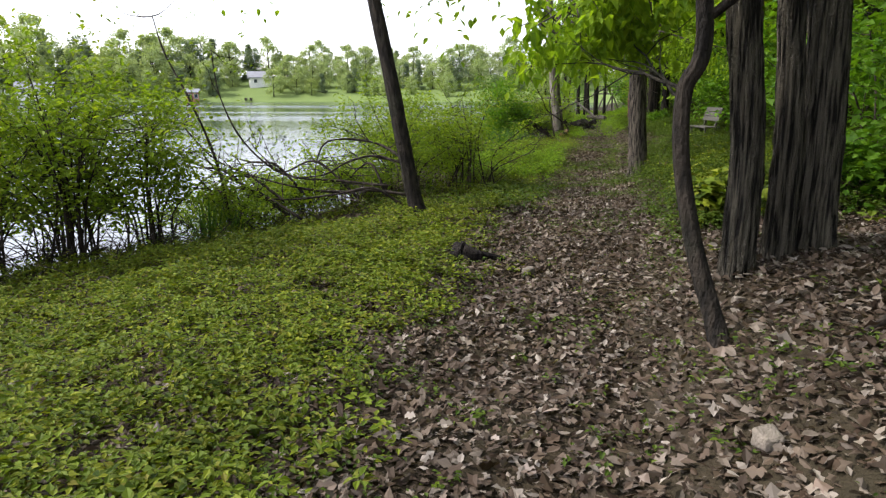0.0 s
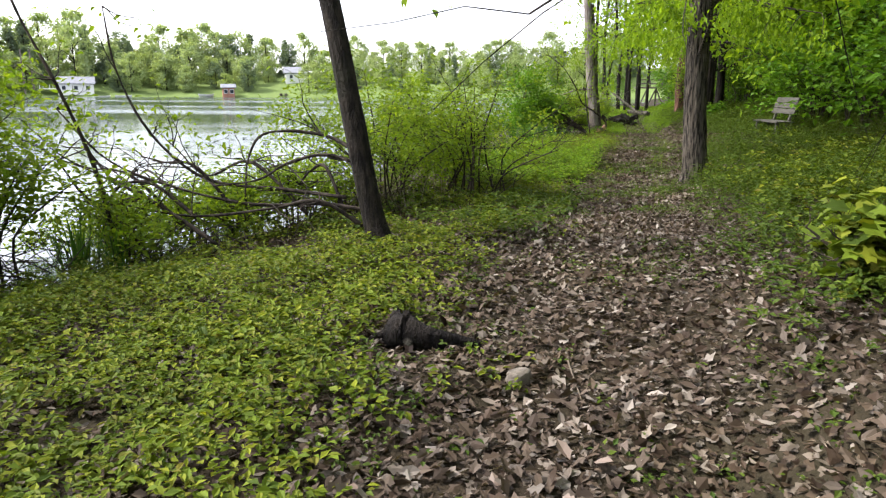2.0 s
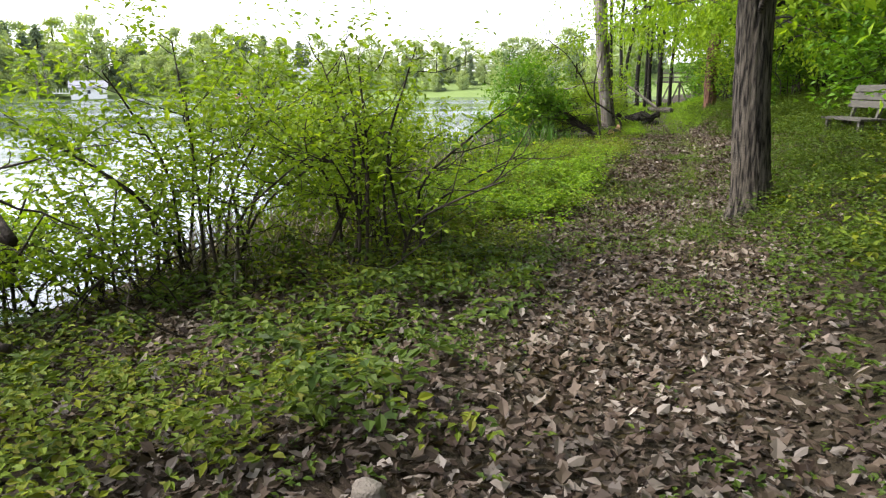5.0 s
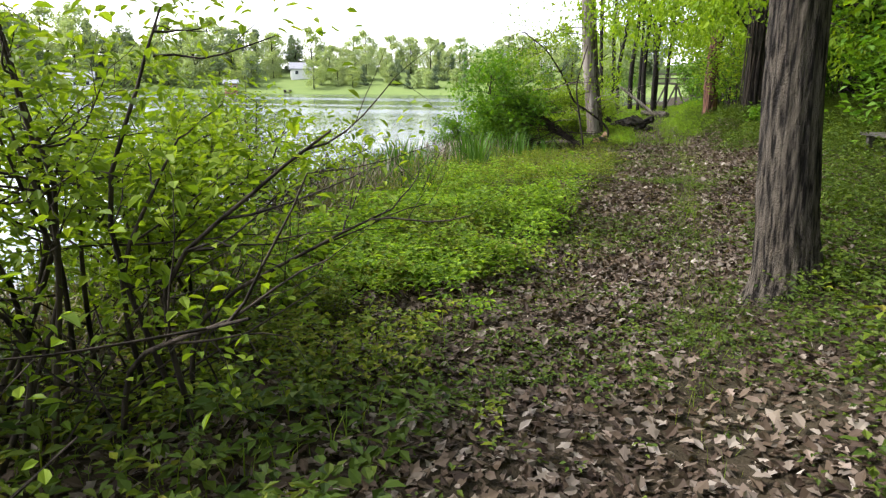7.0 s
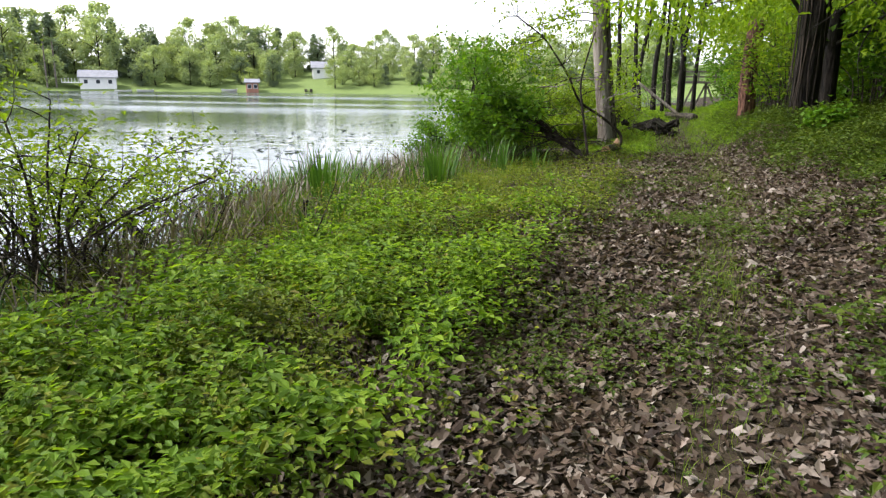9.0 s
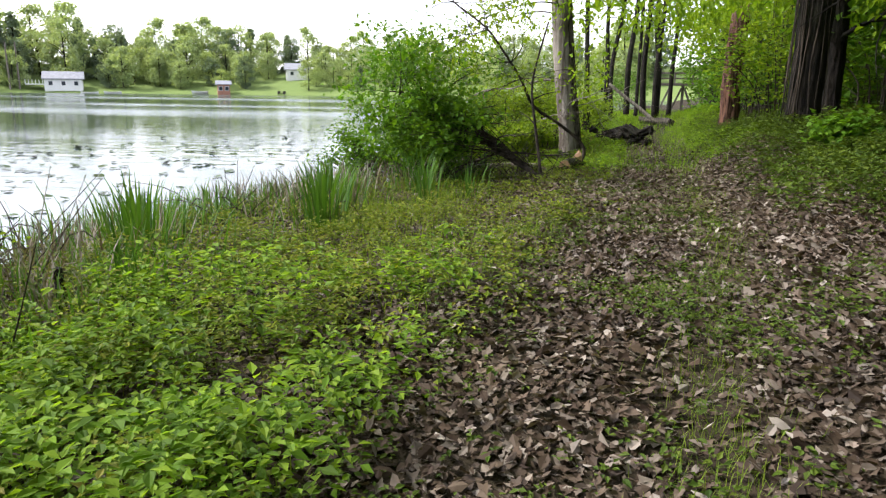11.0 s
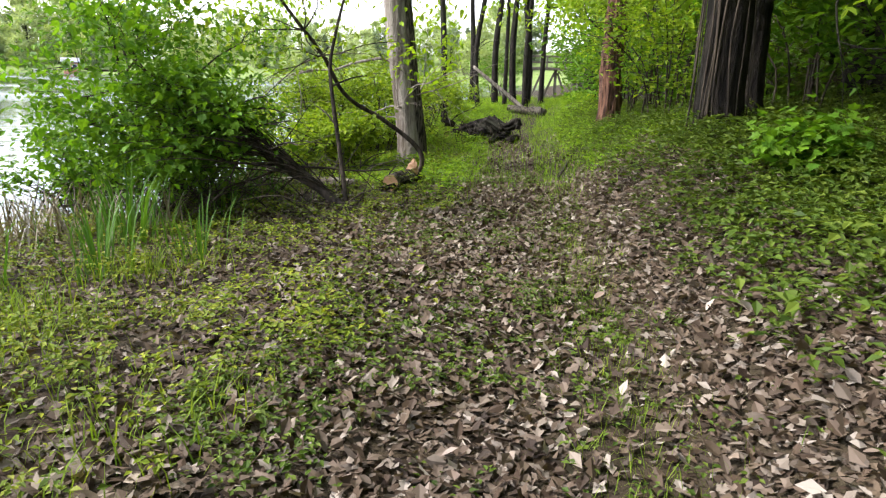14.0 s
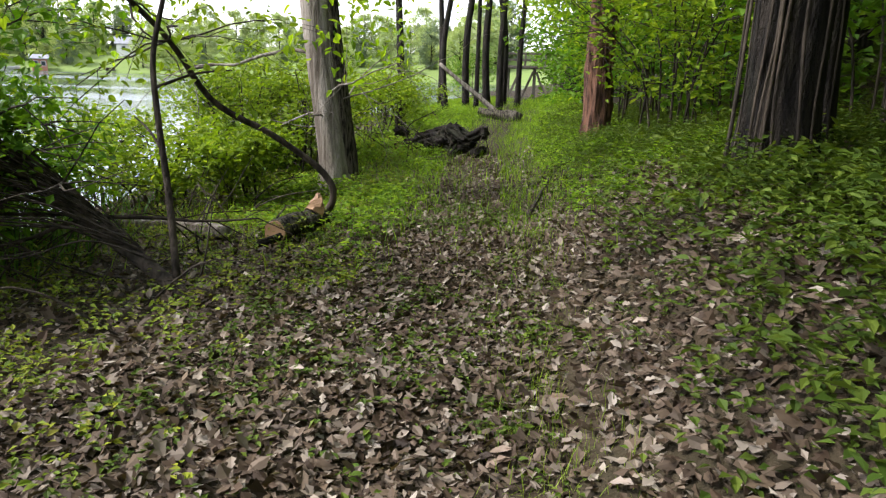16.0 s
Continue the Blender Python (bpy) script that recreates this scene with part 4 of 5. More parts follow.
shrub(on_ground(-3.5, 20.7), "sparse twiggy shrub with small green leaves", 16, 1.6, 1.5, "shrub", 0.055, 4, seed=9, low=0.6, twigs=8)
shrub(on_ground(-4.4, 22.3), "sparse twiggy shrub with small green leaves", 12, 1.3, 1.3, "shrub", 0.055, 4, seed=10, low=0.5, twigs=7)
shrub(on_ground(-3.4, 13.6), "low green shrub among fallen branches", 9, 1.1, 0.9, "shrub", 0.065, 4, seed=11, low=0.2)
shrub(on_ground(-4.5, 13.2), "low green shrub among fallen branches", 8, 1.0, 0.9, "shrub", 0.07, 3, seed=12, low=0.2)
for k, (bx, by, bt, bw) in enumerate(((-4.3, 11.7, 0.75, 0.8), (-5.2, 12.4, 0.85, 1.0), (-3.7, 12.9, 0.8, 0.9), (-6.0, 13.4, 0.9, 1.1), (-4.7, 14.4, 0.9, 1.2), (-3.3, 14.6, 1.0, 1.0))):
    shrub(on_ground(bx, by), "low yellow-green shrub on the muddy shore", 10, bt, bw, "shrub", 0.065, 4, seed=90 + k, low=0.08)
for k, (bx, by, bt, bw) in enumerate(((-1.6, 35.6, 1.4, 1.2), (-0.9, 37.5, 1.5, 1.2), (-2.4, 38.6, 1.6, 1.5), (-0.6, 40.5, 1.4, 1.3), (-2.8, 34.0, 1.2, 1.2), (-1.6, 33.0, 1.0, 1.0), (-0.6, 44, 1.2, 1.2), (-2.6, 50, 1.5, 1.6), (-0.75, 35.9, 1.5, 1.1), (-1.5, 36.8, 1.7, 1.3), (0.0, 39.6, 1.3, 1.0), (-2.2, 36.3, 1.5, 1.2), (-0.9, 33.4, 0.9, 0.9))):
    shrub(on_ground(bx, by), "thicket shrub with thin stems and yellow-green leaves", 9, bt, bw, "shrub", 0.085, 4, seed=30 + k, low=0.25, name="thicket_shrub", group="thicket behind the dead tree")
shrub(on_ground(-2.5, 31.6), "low green shrub on the muddy shore", 11, 1.2, 1.1, "maple", 0.08, 5, seed=97, low=0.08)
shrub(on_ground(-3.3, 30.6), "low green shrub on the muddy shore", 11, 1.0, 1.0, "maple", 0.08, 5, seed=98, low=0.08)
# understorey on the bank, three kinds repeated
under = [shrub((0, 0, 0), "leafy understorey sapling on the shaded bank", 8, 2.3, 1.3, "maple", 0.15, 4, PATCH, seed=51 + k, low=0.1, spread=0.2, twigs=4, name="understorey_sapling", group="understorey saplings") for k in range(3)]
spots = [(5.6, 21.6), (5.4, 23.4), (6.4, 25.2), (5.4, 18.0), (4.9, 14.2), (4.2, 11.6), (4.6, 9.6), (5.2, 12), (4.9, 35.6), (4.7, 37.8), (4.4, 40.4), (4.2, 43), (8.2, 27.5), (6.5, 18.5), (7, 21), (7.5, 24), (8.2, 33), (6.4, 37), (6.0, 41), (4.6, 46), (4.9, 50), (6.3, 14), (6.6, 9), (8, 13), (8.5, 29), (8.5, 35), (9, 40), (7, 46), (5.8, 6.5), (4.8, 56), (1.0, 56), (7, 51), (5.3, 24.2), (5.5, 25.6), (6.4, 27.4), (6.2, 28.8), (5.6, 30.6), (5.3, 32.4), (6.8, 30.2), (7.2, 27.8), (6.9, 33.0), (6.2, 23.0)]
for k, (bx, by) in enumerate(spots):
    sc = rnd.uniform(0.8, 1.25)
    m = Matrix.LocRotScale(on_ground(bx, by, -0.03), Euler((0, 0, rnd.uniform(0, 6.28))), (sc, sc, sc))
    if k < 3:
        under[k].matrix_basis = m.normalized()
    else:
        copy_thing(under[k % 3], m)
shrub(on_ground(4.1, 34.6), "bright green leafy sapling beside the trail", 10, 3.3, 1.4, "shrub", 0.1, 5, seed=61, low=0.1, name="sapling")
shrub(on_ground(4.3, 37.8), "bright green leafy sapling beside the trail", 10, 3.4, 1.6, "shrub", 0.1, 5, seed=63, low=0.1, name="sapling")
shrub(on_ground(1.85, 9.6), "broad-leaved green sapling beside the trail", 7, 0.55, 0.4, "herb", 0.12, 2, MAPLE, seed=64, low=0.1, name="sapling")
shrub(on_ground(3.7, 28.2), "broad-leaved green sapling beside the trail", 7, 0.4, 0.5, "maple", 0.08, 3, MAPLE, seed=65, low=0.1, name="sapling")
shrub(on_ground(3.3, 9.9), "broad-leaved green sapling beside the trail", 7, 0.7, 0.6, "maple", 0.1, 3, MAPLE, seed=66, low=0.1, name="sapling")

# ---------------------------------------------------------------- tree fallen half over the water, its crown a green mound
fallen = thing("bowed_tree", on_ground(0.08, 29.92), "bowed tree leaning low over the lake with dense green crown", "tree")
b0 = np.array(fallen.location)
g = Geo()
trunk(g, np.array([(0.08, 29.92, -0.05), (-0.3, 30.05, 0.2), (-0.78, 30.2, 0.44), (-1.2, 30.4, 0.68), (-1.75, 30.6, 0.95), (-2.5, 30.9, 1.35)]) - (0.08, 29.92, 0), 0.045, 0.03, 20, 40, 0.004, 7, 0.3, 0.15, 31)
part("trunk", g, "twig", fallen, smooth=True)
g, tips = Geo(), []
for k in range(38):
    s = rnd.uniform(0.3, 1)
    p = np.array((0.0 - 2.6 * s, 1.0 * s, 1.35 * s))
    p = p - (0, 1.6 * max(s - 0.45, 0) * rnd.random(), 0)
    grow(g, p, (rnd.gauss(-0.3, 0.8), rnd.gauss(-0.35, 0.8), rnd.uniform(-0.5, 1.2)), rnd.uniform(0.7, 1.15), 0.016, 1, tips, 0.3, -0.1, 5)
tagged(part("branchwork", g, "twig", fallen, smooth=True), kind="stuff")
g = Geo()
tips = [p for p in tips if p[2] > 0.0 and p[0] < -0.95 and p[2] > 1.0 + 0.75 * (p[0] + 0.9)]
leaves_at(g, tips, 20, 0.2, 0.082, FOLD, -0.3, 0.4)
leaves_at(g, tips, 3, 0.16, 0.11, MAPLE, -0.5, 0.45)
part("crown", g, "maple", fallen, "dense green maple leaves")
for k in range(64):
    a = np.array((-0.25, 0.08, 0.2)) + rnd.random() * np.array((-0.9, 0.4, 0.5))
    e = a + (rnd.uniform(-1.3, -0.5), rnd.uniform(-1.1, 0.1), rnd.uniform(0.1, 0.65))
    g = Geo()
    tube(g, spline([a, (a + e) / 2 + (0, 0, rnd.uniform(0.0, 0.15)), e, e + (rnd.uniform(-0.4, -0.2), rnd.uniform(-0.3, 0), rnd.uniform(-0.15, 0.1))], 12), np.linspace(0.008, 0.002, 12), 4)
    part("bare_branch", g, "twig", fallen)
stemg = Geo()
tube(stemg, spline([(-0.05, 30.0, 0.05), (-0.15, 30.18, 0.52), (-0.25, 30.31, 1.04), (-0.3, 30.41, 1.39), (-0.26, 30.52, 1.75), (-0.1, 30.6, 2.4)], 24), np.linspace(0.026, 0.014, 24), 8)
for q0, q1 in (((-0.27, 30.35, 1.2), (0.1, 30.7, 1.32)), ((-0.2, 30.25, 0.8), (-0.5, 30.5, 1.0))):
    tube(stemg, spline([q0, (np.array(q0) + q1) / 2 + (0, 0, 0.03), q1], 8), np.linspace(0.012, 0.005, 8), 5)
tagged(solid("bare_sapling", stemg, "twig", "thin bare upright sapling stem beside the log", "sapling", smooth=True, at=(-0.05, 30.0, 0.05)))
arc = thing("arching_limb", (0.38, 32.12, 0.05), "dark curved branch arching up from a cut log", "branch")
g = Geo()
line = np.array([(0.38, 32.12, 0.05), (0.47, 32.1, 0.2), (0.4, 32.1, 0.42), (0.02, 31.98, 0.74), (-0.42, 31.66, 1.06), (-0.63, 31.36, 1.53), (-0.76, 31.05, 1.79), (-1.1, 30.7, 2.3), (-1.6, 30.4, 2.7)])
tube(g, spline(line - line[0], 44), np.linspace(0.036, 0.014, 44), 9, lambda th, i: 0.003 * np.sin(3 * th + i))
part("branch", g, "twig", arc, smooth=True)
g, tips = Geo(), []
for p in (line[5:] - line[0]):
    for k in range(6):
        grow(g, p, (rnd.gauss(-0.3, 0.7), rnd.gauss(-0.2, 0.7), rnd.uniform(-0.6, 0.5)), 0.9, 0.009, 1, tips, 0.35, -0.05, 3)
tagged(part("twig", g, "twig", arc, smooth=True), kind="stuff")
g = Geo()
leaves_at(g, tips, 4, 0.14, 0.08, OVATE, -0.3)
part("foliage", g, "shrub", arc, "few small green leaves")


# ---------------------------------------------------------------- logs, stones, dead wood
def log(name, a, b, r, bark, label, end=None, taper=0.9, seed=1, ridge=0.006, group=""):
    a, b = np.array(a, float), np.array(b, float)
    t = thing(name, tuple(a), label, "log", group)
    d = (b - a) / np.linalg.norm(b - a)
    g = Geo()
    q = np.random.default_rng(seed).uniform(0, 6.28, 4)
    pts = spline([a - a, (b - a) * 0.33 + (0, 0.02, 0.015), (b - a) * 0.66 + (0, -0.02, 0.0), b - a], 22)
    tube(g, pts, np.linspace(r, r * taper, 22), 24, lambda th, i: ridge * (np.sin(5 * th + q[0] + i * 0.1) + np.abs(np.sin(7 * th + q[1]))) - ridge)
    part("trunk", g, bark, t, smooth=True)
    if end:
        for p, s, rr in ((pts[0] - d * 0.006, -1, r), (pts[-1] + d * 0.006, 1, r * taper)):
            g = Geo()
            tube(g, [p - d * 0.01, p, p + d * s * 0.004], [rr * 0.93, rr * 0.95, rr * 0.9], 24, lambda th, i: 0.004 * np.sin(5 * th + q[0]))
            part("cut_face", g, end, t, "flat sawn end")
    return t


cutlog = log("cut_log", (0.21, 31.2, 0.08), (0.39, 31.9, 0.07), 0.1, "bark_grey", "short sawn log with orange cut ends on the leaves", "cut", 0.95, 2)
g = Geo()
tube(g, spline([(0.16, 0.56, 0.05), (0.19, 0.62, 0.14), (0.18, 0.66, 0.21)], 8), np.linspace(0.09, 0.015, 8), 9, lambda th, i: 0.012 * np.sin(3 * th + i))
part("splintered_wood", g, "cut", cutlog, "torn orange wood at the break")
log("log", (-0.25, 31.35, 0.02), (-1.7, 32.1, -0.08), 0.06, "bark_pale", "pale bare log lying in leaves", None, 0.7, 3)
log("log", (0.5, 31.9, 0.06), (0.15, 30.9, 0.05), 0.035, "bark_dark", "thin dark log beside the cut log", None, 0.8, 4)
for k in range(30):
    bk = ("bark_red", "bark_dark", "bark_dark", "bark_pale")[k % 4] if k < 8 else "bark_dark"
    cx, cy = 1.05 + rnd.gauss(0, 0.32) - (0.35 if bk == "bark_red" else 0), 38.2 + rnd.gauss(0, 0.25)
    a, l, r = rnd.uniform(0, 6.28), rnd.uniform(0.14, 0.32), rnd.uniform(0.06, 0.12)
    up = (0.0 if k < 12 else 0.16 if k < 22 else 0.32)
    log("log", on_ground(cx - l * math.cos(a), cy - l * math.sin(a), r * 0.8 + up), on_ground(cx + l * math.cos(a), cy + l * math.sin(a), r * 0.8 + up * 0.6), r, bk, {"bark_dark": "dark mossy rotting log in a heap", "bark_red": "reddish rotten log in a heap", "bark_pale": "pale split branch in a heap"}[bk], None, rnd.uniform(0.5, 0.85), 40 + k, 0.25 * r, "heap of rotting logs")
pale = log("fallen_tree", on_ground(2.1, 45.0, 0.12), (0.45, 45.2, 1.62), 0.075, "bark_pale", "pale barkless fallen trunk propped at an angle", None, 0.6, 5)
log("log", on_ground(2.5, 44.4, 0.1), on_ground(1.6, 44.9, 0.16), 0.14, "bark_grey", "weathered grey log at the foot of a fallen trunk", None, 0.8, 6)
log("log", on_ground(2.6, 43.9, 0.14), on_ground(2.35, 44.9, 0.15), 0.13, "bark_grey", "weathered grey log at the foot of a fallen trunk", None, 0.9, 7)

# dark rotten stump lying at the trail's edge
stump = thing("rotten_stump", on_ground(-0.6, 9.18), "dark rotten stump lying in leaves at the trail's edge", "stump")
g = Geo()
tube(g, spline([(-0.13, 0.02, 0.03), (-0.03, 0.0, 0.1), (0.08, 0.0, 0.08), (0.22, 0.02, 0.06), (0.42, 0.06, 0.02)], 26), np.concatenate([np.linspace(0.06, 0.095, 6), np.linspace(0.095, 0.02, 20)]), 20, lambda th, i: 0.01 * np.sin(3 * th + i * 0.12) + 0.005 * np.sin(8 * th))
part("trunk", g, "bark_dark", stump, smooth=True)
for dx, dy, dz in ((-0.13, 0.08, 0.15), (-0.22, -0.05, 0.05), (0.05, -0.16, 0.03), (-0.02, 0.04, 0.17), (0.2, 0.12, 0.02)):
    g = Geo()
    tube(g, spline([(-0.04, 0, 0.05), (dx * 0.6, dy * 0.6, dz + 0.03), (dx, dy, dz)], 8), np.linspace(0.04, 0.012, 8), 7)
    part("root", g, "bark_dark", stump, smooth=True)
# short post in the reeds and broken limb stuck in the mud
g = Geo()
trunk(g, [(-2.25, 22.7, -0.35), (-2.24, 22.7, 0.0), (-2.25, 22.7, 0.19)], 0.035, 0.03, 12, 14, 0.004, 5, 0, 0.1, 3)
solid("wooden_stake", g, "bark_dark", "short dark wooden stake standing in the reeds", "stake", smooth=True, at=(-2.25, 22.7, -0.35))
g = Geo()
tube(g, spline([(-3.45, 21.75, -0.36), (-3.56, 21.8, -0.16), (-3.8, 21.9, 0.1)], 12), np.linspace(0.06, 0.045, 12), 10, lambda th, i: 0.004 * np.sin(3 * th + i))
solid("broken_limb", g, "bark_dark", "broken dark limb stuck in the muddy shore", "branch", smooth=True, at=(-3.45, 21.75, -0.36))


def stone(x, y, size, label, seed):
    q = np.random.default_rng(seed)
    bm = bmesh.new()
    bmesh.ops.create_icosphere(bm, subdivisions=3, radius=1)
    ph = q.uniform(0, 6.28, 6)
    for v in bm.verts:
        c = v.co
        c = Vector([math.copysign(abs(e) ** 0.42, e) for e in c])
        k = 0.9 + 0.12 * math.sin(2.1 * c.x + ph[0]) + 0.1 * math.sin(2.7 * c.y + ph[1]) + 0.05 * math.sin(5 * c.z + 4 * c.x + ph[2])
        v.co = Vector((c.x * size[0], c.y * size[1], c.z * size[2])) * k
    for f in bm.faces:
        f.smooth = True
    me = bpy.data.meshes.new("stone")
    bm.to_mesh(me)
    me.materials.append(M["stone"])
    ob = new("stone", me)
    ob.location = on_ground(x, y, size[2] * 0.75)
    ob.rotation_euler = (0, 0, q.uniform(0, 6))
    tagged(ob, label, "stone")


stone(1.23, 5.0, (0.06, 0.05, 0.045), "rounded tan field stone among dry leaves", 1)
stone(0.08, 8.9, (0.085, 0.06, 0.045), "flat grey field stone on the trail", 2)
stone(-0.1, 12.0, (0.06, 0.05, 0.04), "small dark stone at the trail's edge", 3)
stone(1.55, 6.9, (0.035, 0.04, 0.03), "small pale stone beside tree roots", 4)


def stick(pts, r0, r1, label, mat="twig"):
    p = np.array([on_ground(a, b, c) for a, b, c in pts])
    g = Geo()
    tube(g, spline(p, 14), np.linspace(r0, r1, 14), 6, lambda th, i: 0.15 * r0 * np.sin(i * 1.3 + th))
    solid("fallen_stick", g, mat, label, "stick", "sticks on the trail", smooth=True, at=tuple(p[0]))


stick([(0.93, 18.62, 0.02), (1.04, 18.68, 0.04), (1.17, 18.72, 0.03), (1.26, 18.9, 0.03)], 0.016, 0.006, "short dark stick lying on the trail")
stick([(1.9, 5.9, 0.03), (2.5, 6.5, 0.05), (3.2, 6.8, 0.06)], 0.02, 0.01, "dark fallen stick among dry leaves")
stick([(0.3, 9.35, 0.03), (0.35, 9.05, 0.04), (0.41, 8.75, 0.03)], 0.007, 0.004, "thin dry twig lying on the trail", "dead_reed")
stick([(0.35, 4.0, 0.03), (0.25, 4.5, 0.03), (0.1, 4.8, 0.03)], 0.006, 0.003, "thin dry twig lying on the trail", "dead_reed")
stick([(1.6, 20.4, 0.03), (1.85, 20.6, 0.03), (2.1, 20.6, 0.03)], 0.009, 0.005, "thin dry twig lying on the trail", "dead_reed")
stick([(0.3, 25.2, 0.03), (0.55, 25.5, 0.03), (0.7, 25.9, 0.03)], 0.008, 0.004, "thin dry twig lying on the trail", "dead_reed")
stick([(2.3, 33.0, 0.04), (2.6, 34.2, 0.05), (3.0, 35.4, 0.06), (3.2, 36.2, 0.06)], 0.025, 0.012, "long dark stick along the foot of the bank")

# tangle of dead branches by the leaning tree
dead = thing("dead_branches", on_ground(-2.1, 12.45), "tangle of fallen dark dead branches beside the leaning tree", "branches")
d0 = np.array(dead.location)
main = [[(-1.95, 12.5, 0.72), (-2.3, 12.65, 0.92), (-2.62, 12.74, 1.02), (-3.0, 12.66, 1.06), (-3.29, 12.58, 1.0), (-3.42, 12.5, 0.7), (-3.45, 12.45, 0.2)],
        [(-2.0, 12.55, 0.7), (-2.5, 12.5, 0.82), (-2.9, 12.4, 0.72), (-3.2, 12.3, 0.55), (-3.6, 12.1, 0.5)],
        [(-1.95, 12.4, 0.25), (-2.5, 12.3, 0.32), (-3.2, 12.2, 0.3), (-4.0, 12.1, 0.45), (-4.8, 12.0, 0.75), (-5.3, 11.9, 1.3)],
        [(-2.0, 12.3, 0.1), (-2.4, 12.1, 0.38), (-2.9, 12.0, 0.3), (-3.7, 11.8, 0.22), (-4.6, 11.7, 0.35)],
        [(-2.3, 12.6, 0.35), (-3.1, 12.7, 0.4), (-4.0, 12.6, 0.5), (-4.6, 12.5, 1.0), (-4.9, 12.4, 1.7), (-5.0, 12.4, 2.4)],
        [(-4.4, 11.5, -0.1), (-4.5, 11.4, 0.8), (-4.75, 11.3, 1.6), (-5.1, 11.3, 2.3), (-5.3, 11.4, 2.8)]]
for k in range(9):
    sx, sy = rnd.uniform(-4.6, -2.2), rnd.uniform(11.7, 12.9)
    a, l = rnd.uniform(2.4, 3.9), rnd.uniform(0.8, 1.8)
    main.append([(sx, sy, rnd.uniform(-0.1, 0.25)), (sx + 0.4 * l * math.cos(a), sy + 0.3 * l * math.sin(a), rnd.uniform(0.25, 0.7)), (sx + 0.75 * l * math.cos(a), sy + 0.5 * l * math.sin(a), rnd.uniform(0.2, 0.8)), (sx + l * math.cos(a), sy + 0.6 * l * math.sin(a), rnd.uniform(0.1, 0.9))])
tips = []
for line in main:
    p = np.array(line) - d0
    g = Geo()
    tube(g, spline(p, 26), np.linspace(0.024, 0.008, 26), 7, lambda th, i: 0.003 * np.sin(2 * th + i))
    limb = part("branch", g, "twig", dead, smooth=True)
    g = Geo()
    for k in range(7):
        grow(g, p[rnd.randint(1, len(p) - 1)], (rnd.gauss(-0.2, 0.8), rnd.gauss(0, 0.5), rnd.uniform(-0.4, 0.9)), rnd.uniform(0.35, 0.8), 0.009, 1, tips, 0.45, 0.0, 2)
    tagged(part("twig", g, "twig", limb, smooth=True), kind="stuff")
g = Geo()
leaves_at(g, [t for t in tips if t[2] > 0.9], 2, 0.12, 0.075, OVATE, -0.2)
part("foliage", g, "shrub", dead, "few young green leaves")
# brush under the first shrubs and along the marsh
for bx, by, n in ((-1.7, 15.4, 40), (-2.8, 14.8, 40), (-5.6, 9.3, 26), (-4.2, 12.2, 20), (-3.6, 17.0, 22), (-3.7, 20.8, 26), (-3.2, 22.8, 22), (-1.3, 35.0, 22), (-1.0, 32.4, 16), (-1.4, 30.2, 20), (0.9, 38.4, 26), (0.3, 38.0, 18), (-0.5, 30.6, 14), (-3.4, 19.4, 60), (-4.0, 21.6, 60), (-3.9, 23.2, 50), (-3.3, 20.6, 60), (-3.0, 26.2, 24), (-4.4, 12.6, 26), (-5.4, 10.6, 26), (-6.4, 9.0, 40), (-5.0, 9.6, 40), (-6.2, 10.2, 40), (-4.4, 11.4, 30), (-3.2, 12.9, 30), (-1.9, 30.4, 45), (-2.6, 30.0, 45), (-2.4, 31.2, 40)):
    g = Geo()
    at = on_ground(bx, by)
    for k in range(n):
        a, l = rnd.uniform(0, 6.28), rnd.uniform(0.4, 1.1)
        up = 1.5 if 18 < by < 24 else 1.0
        s = np.array((rnd.gauss(0, 0.5), rnd.gauss(0, 0.5), 0.0))
        tube(g, spline([s, s + (math.cos(a) * l * 0.5, math.sin(a) * l * 0.5, rnd.uniform(0.1, 0.4) * up), s + (math.cos(a) * l, math.sin(a) * l, rnd.uniform(0.0, 0.7) * up)], 8) + np.array(at), np.linspace(0.009, 0.003, 8), 4)
    solid("brushwood", g, "dead_reed" if 16 < by < 24 and rnd.random() < 0.6 else "twig", "tangled heap of thin dead twigs by the water", "brushwood", "brushwood by the water", kind="stuff", at=at)

# ---------------------------------------------------------------- bench
bench = thing("bench", on_ground(4.15, 22.55), "weathered wooden bench with slatted back on the bank", "bench")
bench.rotation_euler = (0, 0, radians(-80))
bench.scale = (0.88, 0.88, 0.88)
for k, (zz, yy) in enumerate(((0.98, 0.3), (0.84, 0.26), (0.7, 0.22))):
    g = Geo()
    box(g, (0, yy, zz), (1.25 + 0.04 * k, 0.035, 0.125), Matrix.Rotation(radians(-15), 4, "X"))
    part("back_slat", g, "plank", bench)
for yy in (-0.17, -0.02, 0.13):
    g = Geo()
    box(g, (0, yy, 0.45), (1.5, 0.14, 0.04))
    part("seat_slat", g, "plank", bench)
for sx in (-0.6, 0.6):
    for yy in (-0.16, 0.13):
        g = Geo()
        box(g, (sx, yy, 0.19), (0.08, 0.08, 0.5))
        part("leg", g, "plank", bench)
    g = Geo()
    box(g, (sx * 0.75, 0.235, 0.68), (0.07, 0.05, 0.72), Matrix.Rotation(radians(-15), 4, "X"))
    part("back_post", g, "plank", bench)

